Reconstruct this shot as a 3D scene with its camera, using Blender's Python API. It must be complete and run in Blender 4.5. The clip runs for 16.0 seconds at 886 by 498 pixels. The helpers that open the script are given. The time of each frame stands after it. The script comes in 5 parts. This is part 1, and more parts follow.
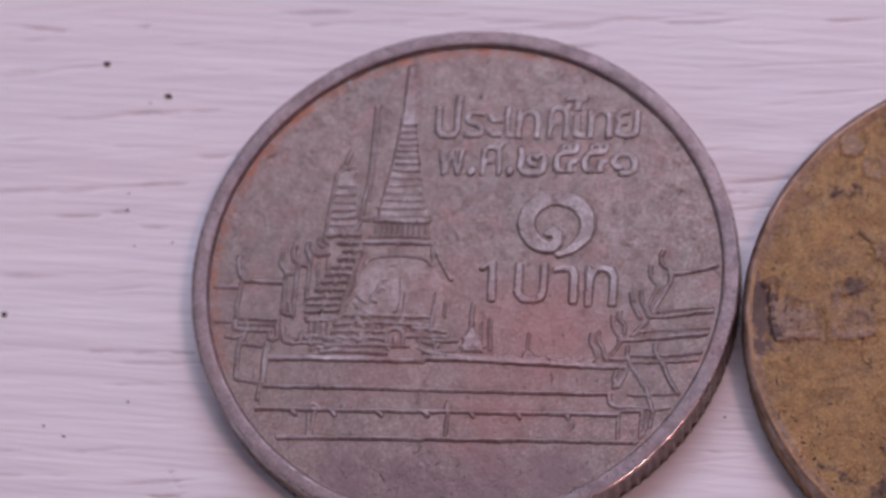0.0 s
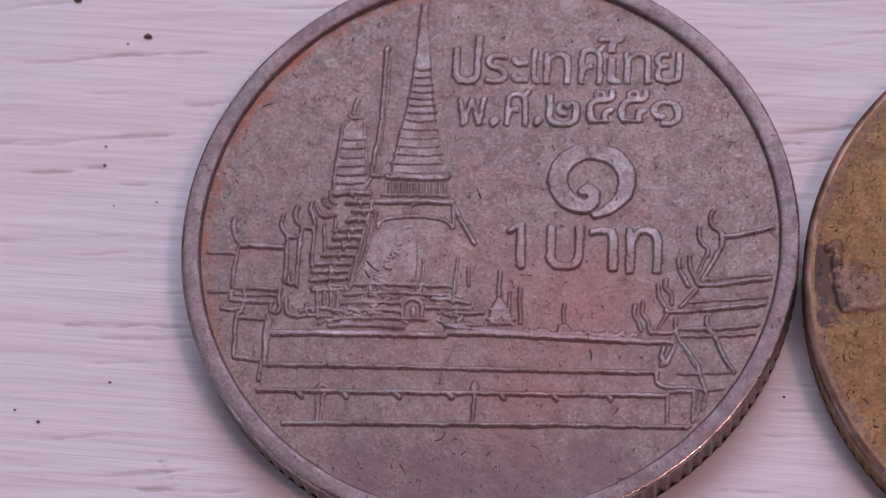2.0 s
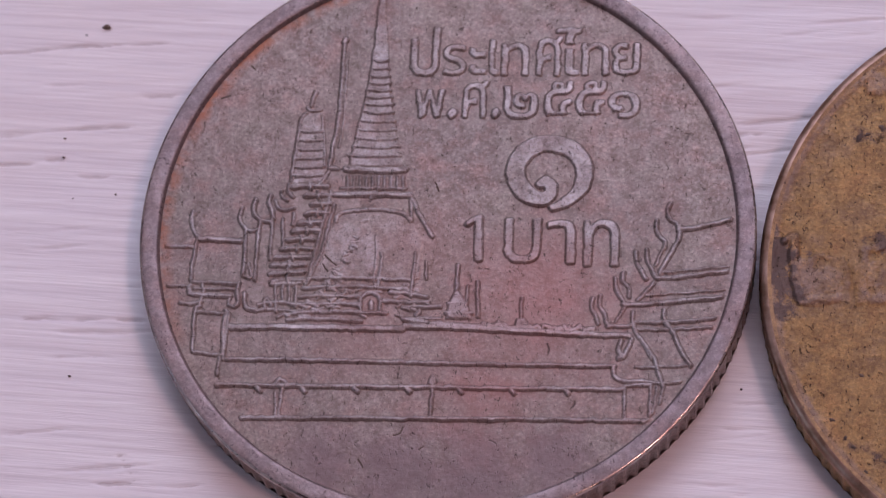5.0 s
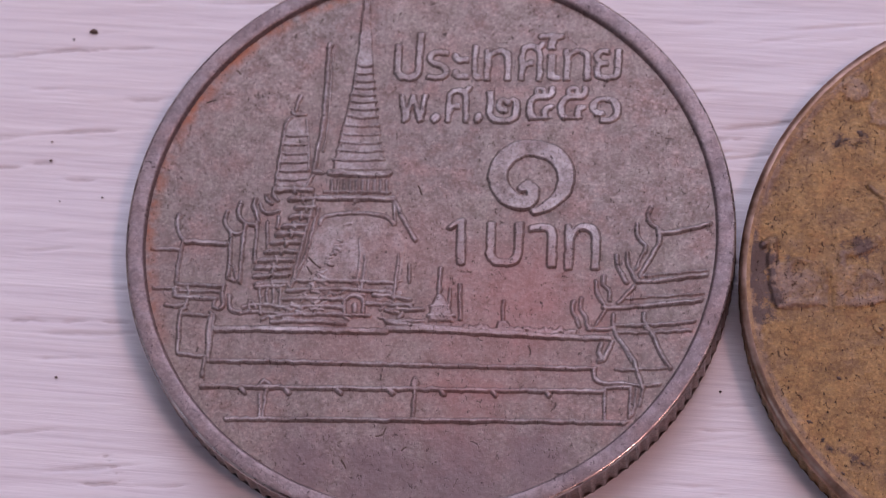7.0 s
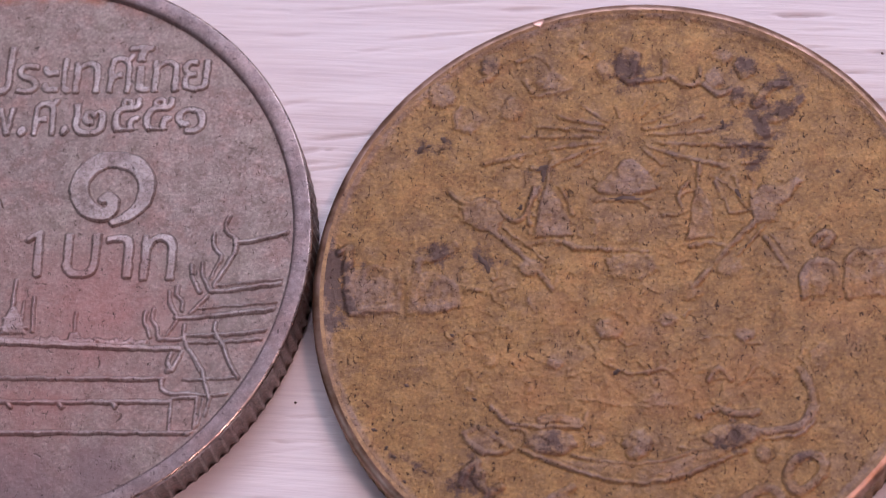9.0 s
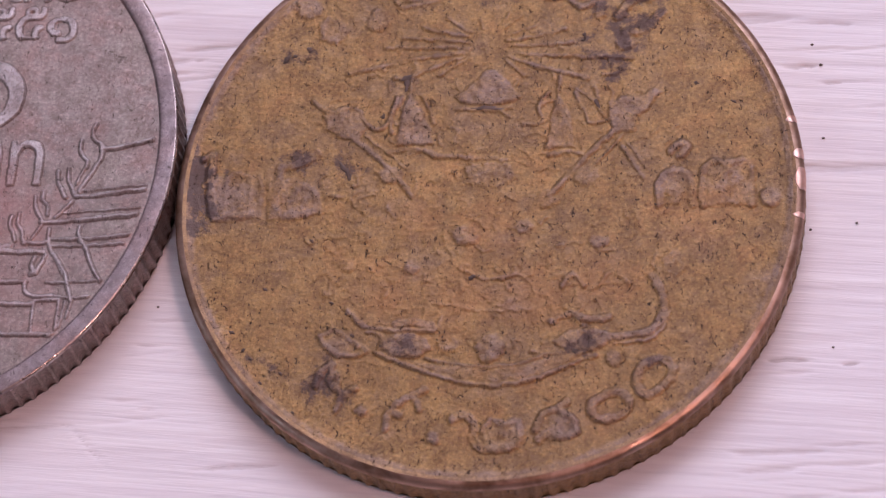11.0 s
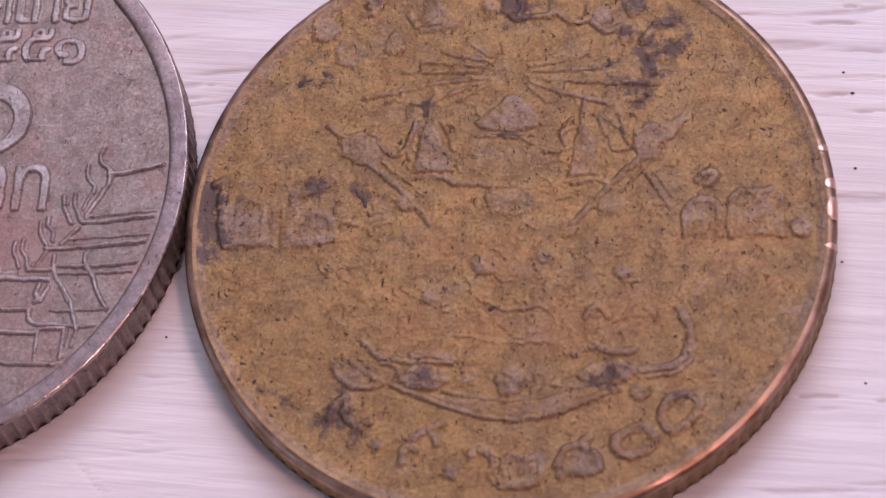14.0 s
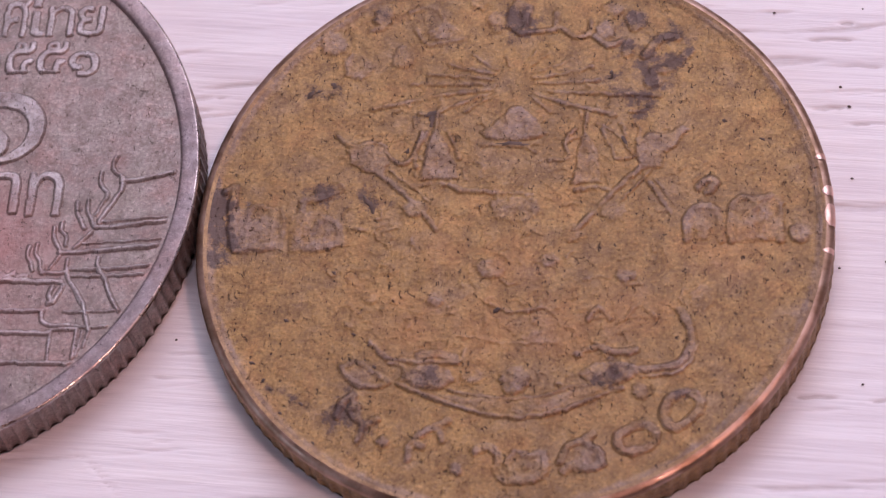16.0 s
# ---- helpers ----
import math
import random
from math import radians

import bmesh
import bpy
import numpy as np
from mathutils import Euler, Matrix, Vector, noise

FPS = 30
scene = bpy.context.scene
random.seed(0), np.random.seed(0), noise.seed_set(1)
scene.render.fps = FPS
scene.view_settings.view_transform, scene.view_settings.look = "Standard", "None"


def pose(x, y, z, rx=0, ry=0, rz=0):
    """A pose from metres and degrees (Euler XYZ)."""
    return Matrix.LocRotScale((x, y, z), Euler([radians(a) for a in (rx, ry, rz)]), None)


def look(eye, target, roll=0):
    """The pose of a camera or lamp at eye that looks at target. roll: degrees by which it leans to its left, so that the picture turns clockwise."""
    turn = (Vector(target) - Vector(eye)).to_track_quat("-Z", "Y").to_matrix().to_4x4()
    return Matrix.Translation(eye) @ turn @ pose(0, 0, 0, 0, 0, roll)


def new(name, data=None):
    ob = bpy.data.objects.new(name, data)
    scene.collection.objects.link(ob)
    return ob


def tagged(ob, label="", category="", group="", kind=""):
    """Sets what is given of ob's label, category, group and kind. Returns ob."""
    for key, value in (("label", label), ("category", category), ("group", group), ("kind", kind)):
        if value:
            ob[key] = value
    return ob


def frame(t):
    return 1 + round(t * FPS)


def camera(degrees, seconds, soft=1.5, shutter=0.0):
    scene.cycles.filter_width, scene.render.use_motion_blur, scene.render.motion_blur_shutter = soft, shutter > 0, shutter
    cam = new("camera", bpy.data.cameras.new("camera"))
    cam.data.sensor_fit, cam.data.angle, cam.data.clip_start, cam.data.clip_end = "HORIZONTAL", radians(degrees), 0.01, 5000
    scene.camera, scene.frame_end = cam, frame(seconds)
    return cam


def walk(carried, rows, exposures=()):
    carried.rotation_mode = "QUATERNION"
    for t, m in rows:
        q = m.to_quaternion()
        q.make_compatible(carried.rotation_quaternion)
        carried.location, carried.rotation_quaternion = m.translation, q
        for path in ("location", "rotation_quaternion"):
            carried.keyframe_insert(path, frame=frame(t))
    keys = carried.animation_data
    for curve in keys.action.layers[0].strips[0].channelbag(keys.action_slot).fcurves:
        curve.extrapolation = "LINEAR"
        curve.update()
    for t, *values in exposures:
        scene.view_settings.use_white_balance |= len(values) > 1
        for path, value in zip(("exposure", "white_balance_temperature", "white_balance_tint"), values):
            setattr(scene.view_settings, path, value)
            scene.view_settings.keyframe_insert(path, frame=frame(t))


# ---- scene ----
cam = camera(17.00, 16.0, 1.25)
# a close-up lens holds sharp only a thin slice of depth
cam.data.dof.use_dof, cam.data.dof.focus_distance, cam.data.dof.aperture_fstop = True, 0.0952, 128
PATH = [
    (0, 0.017963, -0.043754, 0.099351, 25.394, 7.402, 7.696),
    (0.5, 0.015539, -0.041804, 0.095079, 25.359, 6.948, 7.547),
    (1, 0.014011, -0.040272, 0.092427, 24.823, 6.636, 7.204),
    (1.5, 0.011905, -0.038973, 0.090856, 24.134, 5.720, 6.772),
    (2, 0.011286, -0.038180, 0.089784, 23.671, 5.421, 6.522),
    (2.5, 0.011301, -0.037864, 0.089904, 23.294, 5.287, 6.331),
    (3, 0.012094, -0.036532, 0.090427, 22.529, 5.638, 6.317),
    (3.5, 0.011711, -0.036562, 0.090491, 22.561, 5.268, 6.185),
    (4, 0.012325, -0.036249, 0.090521, 22.455, 5.511, 6.286),
    (6.5, 0.012178, -0.036189, 0.091232, 22.225, 5.131, 6.135),
    (7, 0.012699, -0.036436, 0.091585, 22.279, 5.195, 6.279),
    (7.1, 0.013305, -0.036369, 0.091486, 22.288, 5.310, 6.303),
    (7.2, 0.014245, -0.036266, 0.091333, 22.303, 5.489, 6.339),
    (7.3, 0.015565, -0.036122, 0.091118, 22.323, 5.739, 6.391),
    (7.4, 0.017208, -0.035942, 0.090851, 22.348, 6.051, 6.455),
    (7.5, 0.019140, -0.035730, 0.090536, 22.378, 6.418, 6.531),
    (7.6, 0.021153, -0.036003, 0.089712, 22.778, 6.708, 6.520),
    (7.7, 0.023235, -0.036285, 0.088859, 23.192, 7.008, 6.509),
    (7.8, 0.025325, -0.036568, 0.088003, 23.608, 7.309, 6.497),
    (7.9, 0.027270, -0.036832, 0.087207, 23.995, 7.589, 6.486),
    (8, 0.028819, -0.037042, 0.086572, 24.303, 7.812, 6.478),
    (8.2, 0.029497, -0.037120, 0.086417, 24.368, 7.318, 6.243),
    (10.3, 0.032723, -0.039684, 0.087141, 25.857, 7.948, 7.612),
    (10.5, 0.034836, -0.040012, 0.086112, 25.751, 8.344, 7.730),
    (11, 0.034997, -0.040016, 0.085637, 24.952, 7.382, 7.255),
    (11.5, 0.035064, -0.040190, 0.085014, 25.324, 7.378, 7.303),
    (12, 0.034759, -0.040496, 0.084552, 25.919, 7.198, 7.356),
    (12.5, 0.034767, -0.039904, 0.083840, 26.128, 7.331, 7.502),
    (13, 0.034540, -0.039390, 0.083118, 26.242, 7.351, 7.631),
    (13.5, 0.034408, -0.039194, 0.082711, 26.222, 7.395, 7.710),
    (14, 0.033806, -0.039942, 0.082418, 26.336, 7.077, 7.642),
    (14.5, 0.033313, -0.041162, 0.082284, 26.931, 6.744, 7.591),
    (15, 0.032892, -0.042377, 0.082474, 27.585, 6.410, 7.519),
    (15.5, 0.033148, -0.043174, 0.082711, 28.032, 6.465, 7.617),
    (16, 0.033612, -0.044236, 0.082473, 28.785, 6.583, 7.801),
]
walk(cam, [(t, pose(x, y, z, a, b, c)) for t, x, y, z, a, b, c in PATH],
     [(0, -0.61, 6300, 10), (1.6, -0.65, 6300, 10), (2.6, -0.67, 6300, 10), (3.5, -0.6, 6300, 10), (7.0, -0.55, 6330, 11), (8.2, -0.32, 6450, 9), (11, -0.18, 6500, 9), (16, -0.13, 6500, 9)])

# ---- light ----
MM = 0.001
world = bpy.data.worlds.new("sky")
scene.world = world
world.use_nodes = True
wn = world.node_tree.nodes
sky = wn.new("ShaderNodeTexSky")
sky.sky_type, sky.sun_disc = "NISHITA", False
sky.sun_elevation, sky.sun_rotation = radians(35), radians(60)
world.node_tree.links.new(sky.outputs[0], wn["Background"].inputs[0])
wn["Background"].inputs[1].default_value = 0.1
scene.view_settings.exposure = 0.0


def area_lamp(name, m, w, h, power, colour):
    """Light from outside in an opening of the unseen walls, as an area lamp."""
    lamp = bpy.data.lights.new(name, "AREA")
    lamp.shape, lamp.size, lamp.size_y, lamp.energy, lamp.color = "RECTANGLE", w, h, power, colour
    ob = new(name, lamp)
    ob.matrix_world = m
    return ob


area_lamp("window_light_east", look((0.49, -0.16, 1.0), (0.01, 0, 0)), 0.12, 0.12, 3.7, (1.0, 0.56, 0.53))
# unseen blue fill from the west, added to lighten the shadows
area_lamp("fill_light_west", look((-0.89, -0.25, 0.7), (0.01, 0, 0)), 0.5, 0.5, 1.5, (0.62, 0.74, 1.0))
area_lamp("window_light_north", look((0.02, 0.54, 0.72), (0.01, 0, 0)), 0.68, 0.56, 6.1, (0.86, 0.80, 1.0))


# ---- materials ----
class Nodes:
    """A short way to write a node material."""

    def __init__(self, name, rough=0.5, metal=0.0):
        self.mat = bpy.data.materials.new(name)
        self.mat.use_nodes = True
        self.t = self.mat.node_tree
        self.b = self.t.nodes["Principled BSDF"]
        self.b.inputs["Roughness"].default_value, self.b.inputs["Metallic"].default_value = rough, metal
        self.co = self.t.nodes.new("ShaderNodeTexCoord").outputs["Object"]

    def put(self, socket, value):
        if isinstance(value, bpy.types.NodeSocket):
            self.t.links.new(value, socket)
        else:
            socket.default_value = value

    def space(self, scale, turn=0.0):
        n = self.t.nodes.new("ShaderNodeMapping")
        self.put(n.inputs[0], self.co)
        n.inputs["Scale"].default_value, n.inputs["Rotation"].default_value = scale, (0, 0, radians(turn))
        return n.outputs[0]

    def noise(self, scale, detail=4, rough=0.55, at=None, warp=0.0):
        n = self.t.nodes.new("ShaderNodeTexNoise")
        self.put(n.inputs["Vector"], at or self.co)
        for k, v in (("Scale", scale), ("Detail", detail), ("Roughness", rough), ("Distortion", warp)):
            n.inputs[k].default_value = v
        return n.outputs["Fac"]

    def ramp(self, fac, *stops):
        n = self.t.nodes.new("ShaderNodeValToRGB")
        while len(n.color_ramp.elements) < len(stops):
            n.color_ramp.elements.new(0.5)
        for e, (at, c) in zip(n.color_ramp.elements, stops):
            e.position, e.color = at, (*c, 1) if isinstance(c, tuple) else (c, c, c, 1)
        self.put(n.inputs[0], fac)
        return n.outputs[0]

    def mix(self, fac, a, b, how="MIX"):
        n = self.t.nodes.new("ShaderNodeMix")
        n.data_type, n.blend_type = "RGBA", how
        for i, v in ((0, fac), (6, a), (7, b)):
            self.put(n.inputs[i], (*v, 1) if isinstance(v, tuple) else v)
        return n.outputs[2]

    def maths(self, how, a, b=0.0):
        n = self.t.nodes.new("ShaderNodeMath")
        n.operation = how
        self.put(n.inputs[0], a), self.put(n.inputs[1], b)
        return n.outputs[0]

    def span(self, value, low, high):
        """0 at low, 1 at high."""
        n = self.t.nodes.new("ShaderNodeMapRange")
        self.put(n.inputs[0], value)
        n.inputs[1].default_value, n.inputs[2].default_value = low, high
        return n.outputs[0]

    def bump(self, height, depth, strength=1.0, after=None):
        n = self.t.nodes.new("ShaderNodeBump")
        n.inputs["Distance"].default_value, n.inputs["Strength"].default_value = depth, strength
        self.put(n.inputs["Height"], height)
        if after:
            self.put(n.inputs["Normal"], after)
        return n.outputs[0]

    def done(self, colour, rough=None, normal=None):
        self.put(self.b.inputs["Base Color"], (*colour, 1) if isinstance(colour, tuple) else colour)
        if rough is not None:
            self.put(self.b.inputs["Roughness"], rough)
        if normal is not None:
            self.put(self.b.inputs["Normal"], normal)
        return self.mat


def painted_wood():
    m = Nodes("white_painted_wood", 0.5)
    fine = m.noise(1, 5, 0.6, m.space((240, 5200, 900), -7))
    broad = m.noise(1, 4, 0.55, m.space((60, 1300, 300), -7), 0.5)
    slow = m.noise(90, 3)
    hair = m.noise(1, 4, 0.65, m.space((110, 3400, 600), -7), 0.3)
    grey = m.ramp(broad, (0.3, (0.84, 0.79, 0.82)), (0.65, (0.91, 0.875, 0.89)))
    grey = m.mix(m.maths("MULTIPLY", m.ramp(slow, (0.4, 0.0), (0.7, 1.0)), 0.35), grey, (0.79, 0.755, 0.82))
    grey = m.mix(m.maths("MULTIPLY", m.ramp(m.noise(70, 3, 0.55), (0.5, 0.0), (0.68, 1.0)), 0.4), grey, (0.90, 0.81, 0.79))
    grey = m.mix(m.maths("MULTIPLY", m.ramp(hair, (0.36, 1.0), (0.52, 0.0)), 0.34), grey, (0.70, 0.65, 0.69))
    grey = m.mix(m.maths("MULTIPLY", m.ramp(hair, (0.54, 0.0), (0.68, 1.0)), 0.4), grey, (0.95, 0.92, 0.93))
    split = m.t.nodes.new("ShaderNodeSeparateXYZ")
    m.put(split.inputs[0], m.co)
    deep = m.maths("ADD", split.outputs[2], m.maths("MULTIPLY", m.maths("SUBTRACT", m.noise(2500, 4, 0.7), 0.5), 0.00003))
    col = m.mix(m.maths("MULTIPLY", m.span(deep, -0.00006, -0.00012), 0.6), grey, (0.36, 0.29, 0.28))
    return m.done(col, m.ramp(broad, (0.3, 0.5), (0.7, 0.36)), m.bump(fine, 0.00003, 0.5, m.bump(hair, 0.00008, 0.6)))


def blots(m, places, edge):
    """A mask of uneven blots: (x, y, radius) in millimetres on the coin."""
    mask = 0.0
    wob = m.maths("MULTIPLY", m.maths("SUBTRACT", m.noise(1500, 6, 0.75), 0.5), 0.0034)
    for x, y, r in places:
        n = m.t.nodes.new("ShaderNodeVectorMath")
        n.operation = "DISTANCE"
        m.put(n.inputs[0], m.co)
        n.inputs[1].default_value = (x * MM, y * MM, 0.0015)
        mask = m.maths("MAXIMUM", mask, m.span(m.maths("ADD", n.outputs["Value"], wob), r * MM, (r - edge) * MM))
    return mask


def old_metal(name, base, dull, stain, other, rough, metal, flecks, marks=(), rubbed=None, rust=None, speckle=0.2, rough_skin=0.000032):
    """Handled coin metal: mottled, pitted, flecked with dark grime; other: two tints of patina. marks: (colour, strength, edge, blots).
    rubbed: the colour of what stands proud, the height from which it does, and how evenly. rust: a ring's colour and radius."""
    m = Nodes(name, rough, metal)
    blot = m.noise(330, 6, 0.62)
    mid = m.noise(1900, 5, 0.68)
    grain = m.noise(8500, 4, 0.72)
    streak = m.noise(1, 3, 0.6, m.space((9000, 4300, 900), 8), 1.6)
    pit = m.ramp(m.noise(2300, 4, 0.7, None, 0.8), (0.0, 1.0), (0.29, 1.0), (0.355, 0.0))
    split = m.t.nodes.new("ShaderNodeSeparateXYZ")
    m.put(split.inputs[0], m.co)
    c = m.mix(m.ramp(blot, (0.38, 0.0), (0.62, 1.0)), base, dull)
    tint = m.noise(700, 5, 0.7)
    c = m.mix(m.maths("MULTIPLY", m.ramp(tint, (0.5, 0.0), (0.66, 1.0)), 0.55), c, other[0])
    c = m.mix(m.maths("MULTIPLY", m.ramp(tint, (0.34, 1.0), (0.5, 0.0)), 0.5), c, other[1])
    if rubbed:
        z = m.maths("ADD", split.outputs[2], m.maths("MULTIPLY", m.maths("SUBTRACT", mid, 0.5), 0.00004))
        c = m.mix(m.maths("MULTIPLY", m.span(z, (rubbed[1] + rubbed[3]) * MM, (rubbed[1] + 3 * rubbed[3]) * MM), m.ramp(m.noise(850, 5, 0.7, None, 0.6), (0.36, rubbed[2] * rubbed[4]), (0.62, rubbed[2]))), c, rubbed[0])
    c = m.mix(m.maths("MULTIPLY", m.ramp(mid, (0.38, 1.0), (0.58, 0.0)), 0.38), c, stain)
    c = m.mix(m.maths("MULTIPLY", m.ramp(grain, (0.36, 1.0), (0.52, 0.0)), speckle), c, stain)
    c = m.mix(m.maths("MULTIPLY", m.ramp(grain, (0.54, 0.0), (0.7, 1.0)), speckle), c, tuple(min(1, k * 1.7) for k in base))
    for colour, strength, edge, places in marks:
        c = m.mix(m.maths("MULTIPLY", blots(m, places, edge), strength), c, colour)
    if rust:
        x, y = split.outputs[0], split.outputs[1]
        r = m.maths("SQRT", m.maths("ADD", m.maths("MULTIPLY", x, x), m.maths("MULTIPLY", y, y)))
        ring = m.span(m.maths("ABSOLUTE", m.maths("SUBTRACT", r, rust[1] * MM)), 0.0004, 0.00005)
        there = m.span(m.maths("SUBTRACT", y, x), 0.003, 0.009)
        c = m.mix(m.maths("MULTIPLY", m.maths("MULTIPLY", ring, there), m.span(m.noise(1300, 4), 0.38, 0.6)), c, rust[0])
    dark = m.maths("MULTIPLY", m.ramp(streak, (0.0, 1.0), (0.32, 1.0), (0.385, 0.0)), flecks)
    c = m.mix(m.maths("MAXIMUM", dark, m.maths("MULTIPLY", pit, 0.75)), c, tuple(k * 0.45 for k in stain))
    height = m.maths("SUBTRACT", m.maths("ADD", m.maths("MULTIPLY", grain, 0.5), mid), m.maths("MULTIPLY", m.maths("MAXIMUM", dark, pit), 0.4))
    normal = m.bump(height, rough_skin, 0.8, m.bump(blot, 0.0001, 0.35 if rough_skin > 0.000035 else 0.16))
    return m.done(c, m.ramp(mid, (0.3, rough + 0.14), (0.7, rough - 0.07)), normal)


WOOD = painted_wood()
# darker exergue: partly its own tone, partly shade put into the colour
EXERGUE = ((0.21, 0.148, 0.15), 0.8, 1.2, ((-3.6, -8.0, 1.7), (-1.2, -8.3, 2.0), (1.4, -8.3, 2.0), (3.8, -7.9, 1.7)))
# a red reflection on the nickel face, painted into its colour
RED_SHEEN = ((0.38, 0.165, 0.145), 0.33, 3.0, ((2.6, -3.0, 4.0), (1.2, -5.6, 3.0), (-0.6, -0.6, 2.4), (-2.4, -3.6, 2.4), (4.4, -5.0, 2.2)))
ROSE_SHEEN = ((0.42, 0.155, 0.14), 0.22, 1.9, ((3.5, -1.9, 2.4), (1.4, -1.5, 1.3), (5.2, -2.2, 1.5), (2.0, -5.6, 1.6)))
# proud relief is rubbed grey, made paler still to paint in its edge highlights
NICKEL = old_metal("worn_nickel", (0.325, 0.253, 0.228), (0.275, 0.224, 0.207), (0.155, 0.107, 0.094), ((0.36, 0.205, 0.178), (0.262, 0.238, 0.2)), 0.4, 0.5, 0.75, (EXERGUE, RED_SHEEN, ROSE_SHEEN), ((0.56, 0.52, 0.53), 1.5, 0.72, 0.014, 0.3), ((0.34, 0.135, 0.08), 9.40), 0.48, 0.000026)
NICKEL_RIM = old_metal("polished_nickel", (0.345, 0.268, 0.265), (0.285, 0.232, 0.24), (0.14, 0.10, 0.10), ((0.34, 0.23, 0.215), (0.26, 0.225, 0.23)), 0.42, 0.68, 0.7, speckle=0.34)
DARK = ((0.08, 0.048, 0.042), 0.88, 0.42, ((4.91, 6.72, 0.50), (5.23, 6.70, 0.40), (4.45, 6.17, 0.55), (4.81, 5.83, 0.60), (5.22, 5.91, 0.55), (5.59, 6.26, 0.45), (4.00, 7.41, 0.50), (3.72, 6.47, 0.50), (4.44, 5.17, 0.60), (4.25, 4.46, 0.65), (4.20, 4.05, 0.50), (3.80, 4.64, 0.35), (4.52, 4.29, 0.40), (3.12, 5.25, 0.42), (0.20, 7.56, 0.75), (0.24, 7.94, 0.50), (-4.31, 7.99, 0.35), (-6.49, 5.25, 0.38), (-5.84, 5.46, 0.28), (-4.58, 1.06, 0.50), (-5.14, -6.44, 0.55), (-4.53, -6.98, 0.45), (-4.98, -5.93, 0.40), (-7.39, -5.47, 0.25), (-6.45, -6.01, 0.28), (-2.65, 4.15, 0.45), (3.09, -5.25, 0.55), (5.29, -6.01, 0.35), (-2.56, -5.17, 0.50), (-6.07, 1.27, 0.50)))
BESIDE = ((0.09, 0.06, 0.055), 0.9, 0.3, ((-9.34, 1.40, 0.6), (-9.34, 1.10, 0.6), (-9.34, 0.80, 0.6), (-9.34, 0.50, 0.6), (-9.34, 0.20, 0.6), (-9.34, -0.10, 0.6), (-9.34, -0.40, 0.6)))
WARM = ((0.35, 0.16, 0.072), 0.24, 1.2, ((-3.0, -3.4, 1.5), (-0.8, -3.7, 1.6), (1.4, -3.6, 1.6), (3.4, -3.2, 1.4), (0.2, -1.2, 1.5), (6.6, -1.2, 1.4), (-2.2, -0.8, 1.3), (3.6, -7.8, 1.0)))
BRONZE = old_metal("worn_bronze", (0.322, 0.190, 0.069), (0.252, 0.147, 0.060), (0.128, 0.073, 0.042), ((0.235, 0.15, 0.098), (0.345, 0.165, 0.064)), 0.42, 0.55, 1.0, (WARM, DARK, BESIDE), ((0.24, 0.168, 0.143), 1.42, 0.8, 0.013, 0.2), None, 0.42, 0.000044)
BRONZE_RIM = old_metal("polished_bronze", (0.335, 0.205, 0.10), (0.27, 0.165, 0.09), (0.14, 0.082, 0.055), ((0.27, 0.17, 0.13), (0.37, 0.19, 0.085)), 0.44, 0.6, 0.8, speckle=0.36)


def bright_lip(name, low, high, dull=0.0):
    m = Nodes(name, 0.24, 1.0)
    c = m.mix(m.ramp(m.noise(900, 4), (0.4, 0.0), (0.6, 1.0)), low, high)
    return m.done(c, m.ramp(m.noise(1900, 5, 0.7), (0.35, 0.4 + dull), (0.65, 0.18 + dull)), m.bump(m.noise(3600, 4, 0.65), 0.000035, 0.5))


NICKEL_LIP = bright_lip("bright_nickel_edge", (0.26, 0.21, 0.205), (0.52, 0.43, 0.39))
BRONZE_LIP = bright_lip("bright_bronze_edge", (0.25, 0.15, 0.10), (0.48, 0.32, 0.25), 0.12)
PLASTER = Nodes("grey_plaster", 0.8)
PLASTER = PLASTER.done(PLASTER.ramp(PLASTER.noise(6), (0.3, (0.46, 0.43, 0.43)), (0.7, (0.52, 0.49, 0.49))))


# colour of the unseen ceiling, red only to warm what the coins reflect
RED_REFLECTOR = Nodes("red_reflector", 0.85)
RED_REFLECTOR = RED_REFLECTOR.done(RED_REFLECTOR.ramp(RED_REFLECTOR.noise(6), (0.3, (0.24, 0.09, 0.08)), (0.7, (0.29, 0.115, 0.10))))


# ---- building tools ----
def part(name, bm, material, parent=None, label="", smooth=40):
    me = bpy.data.meshes.new(name)
    bmesh.ops.recalc_face_normals(bm, faces=bm.faces[:])
    bm.to_mesh(me)
    bm.free()
    me.materials.append(material)
    if smooth:
        me.polygons.foreach_set("use_smooth", [True] * len(me.polygons))
        me.set_sharp_from_angle(angle=radians(smooth))
    ob = new(name, me)
    ob.parent = parent
    return tagged(ob, label)


def box(bm, x0, x1, y0, y1, z0, z1):
    m = Matrix.LocRotScale(((x0 + x1) / 2, (y0 + y1) / 2, (z0 + z1) / 2), None, (x1 - x0, y1 - y0, z1 - z0))
    bmesh.ops.create_cube(bm, size=1, matrix=m)


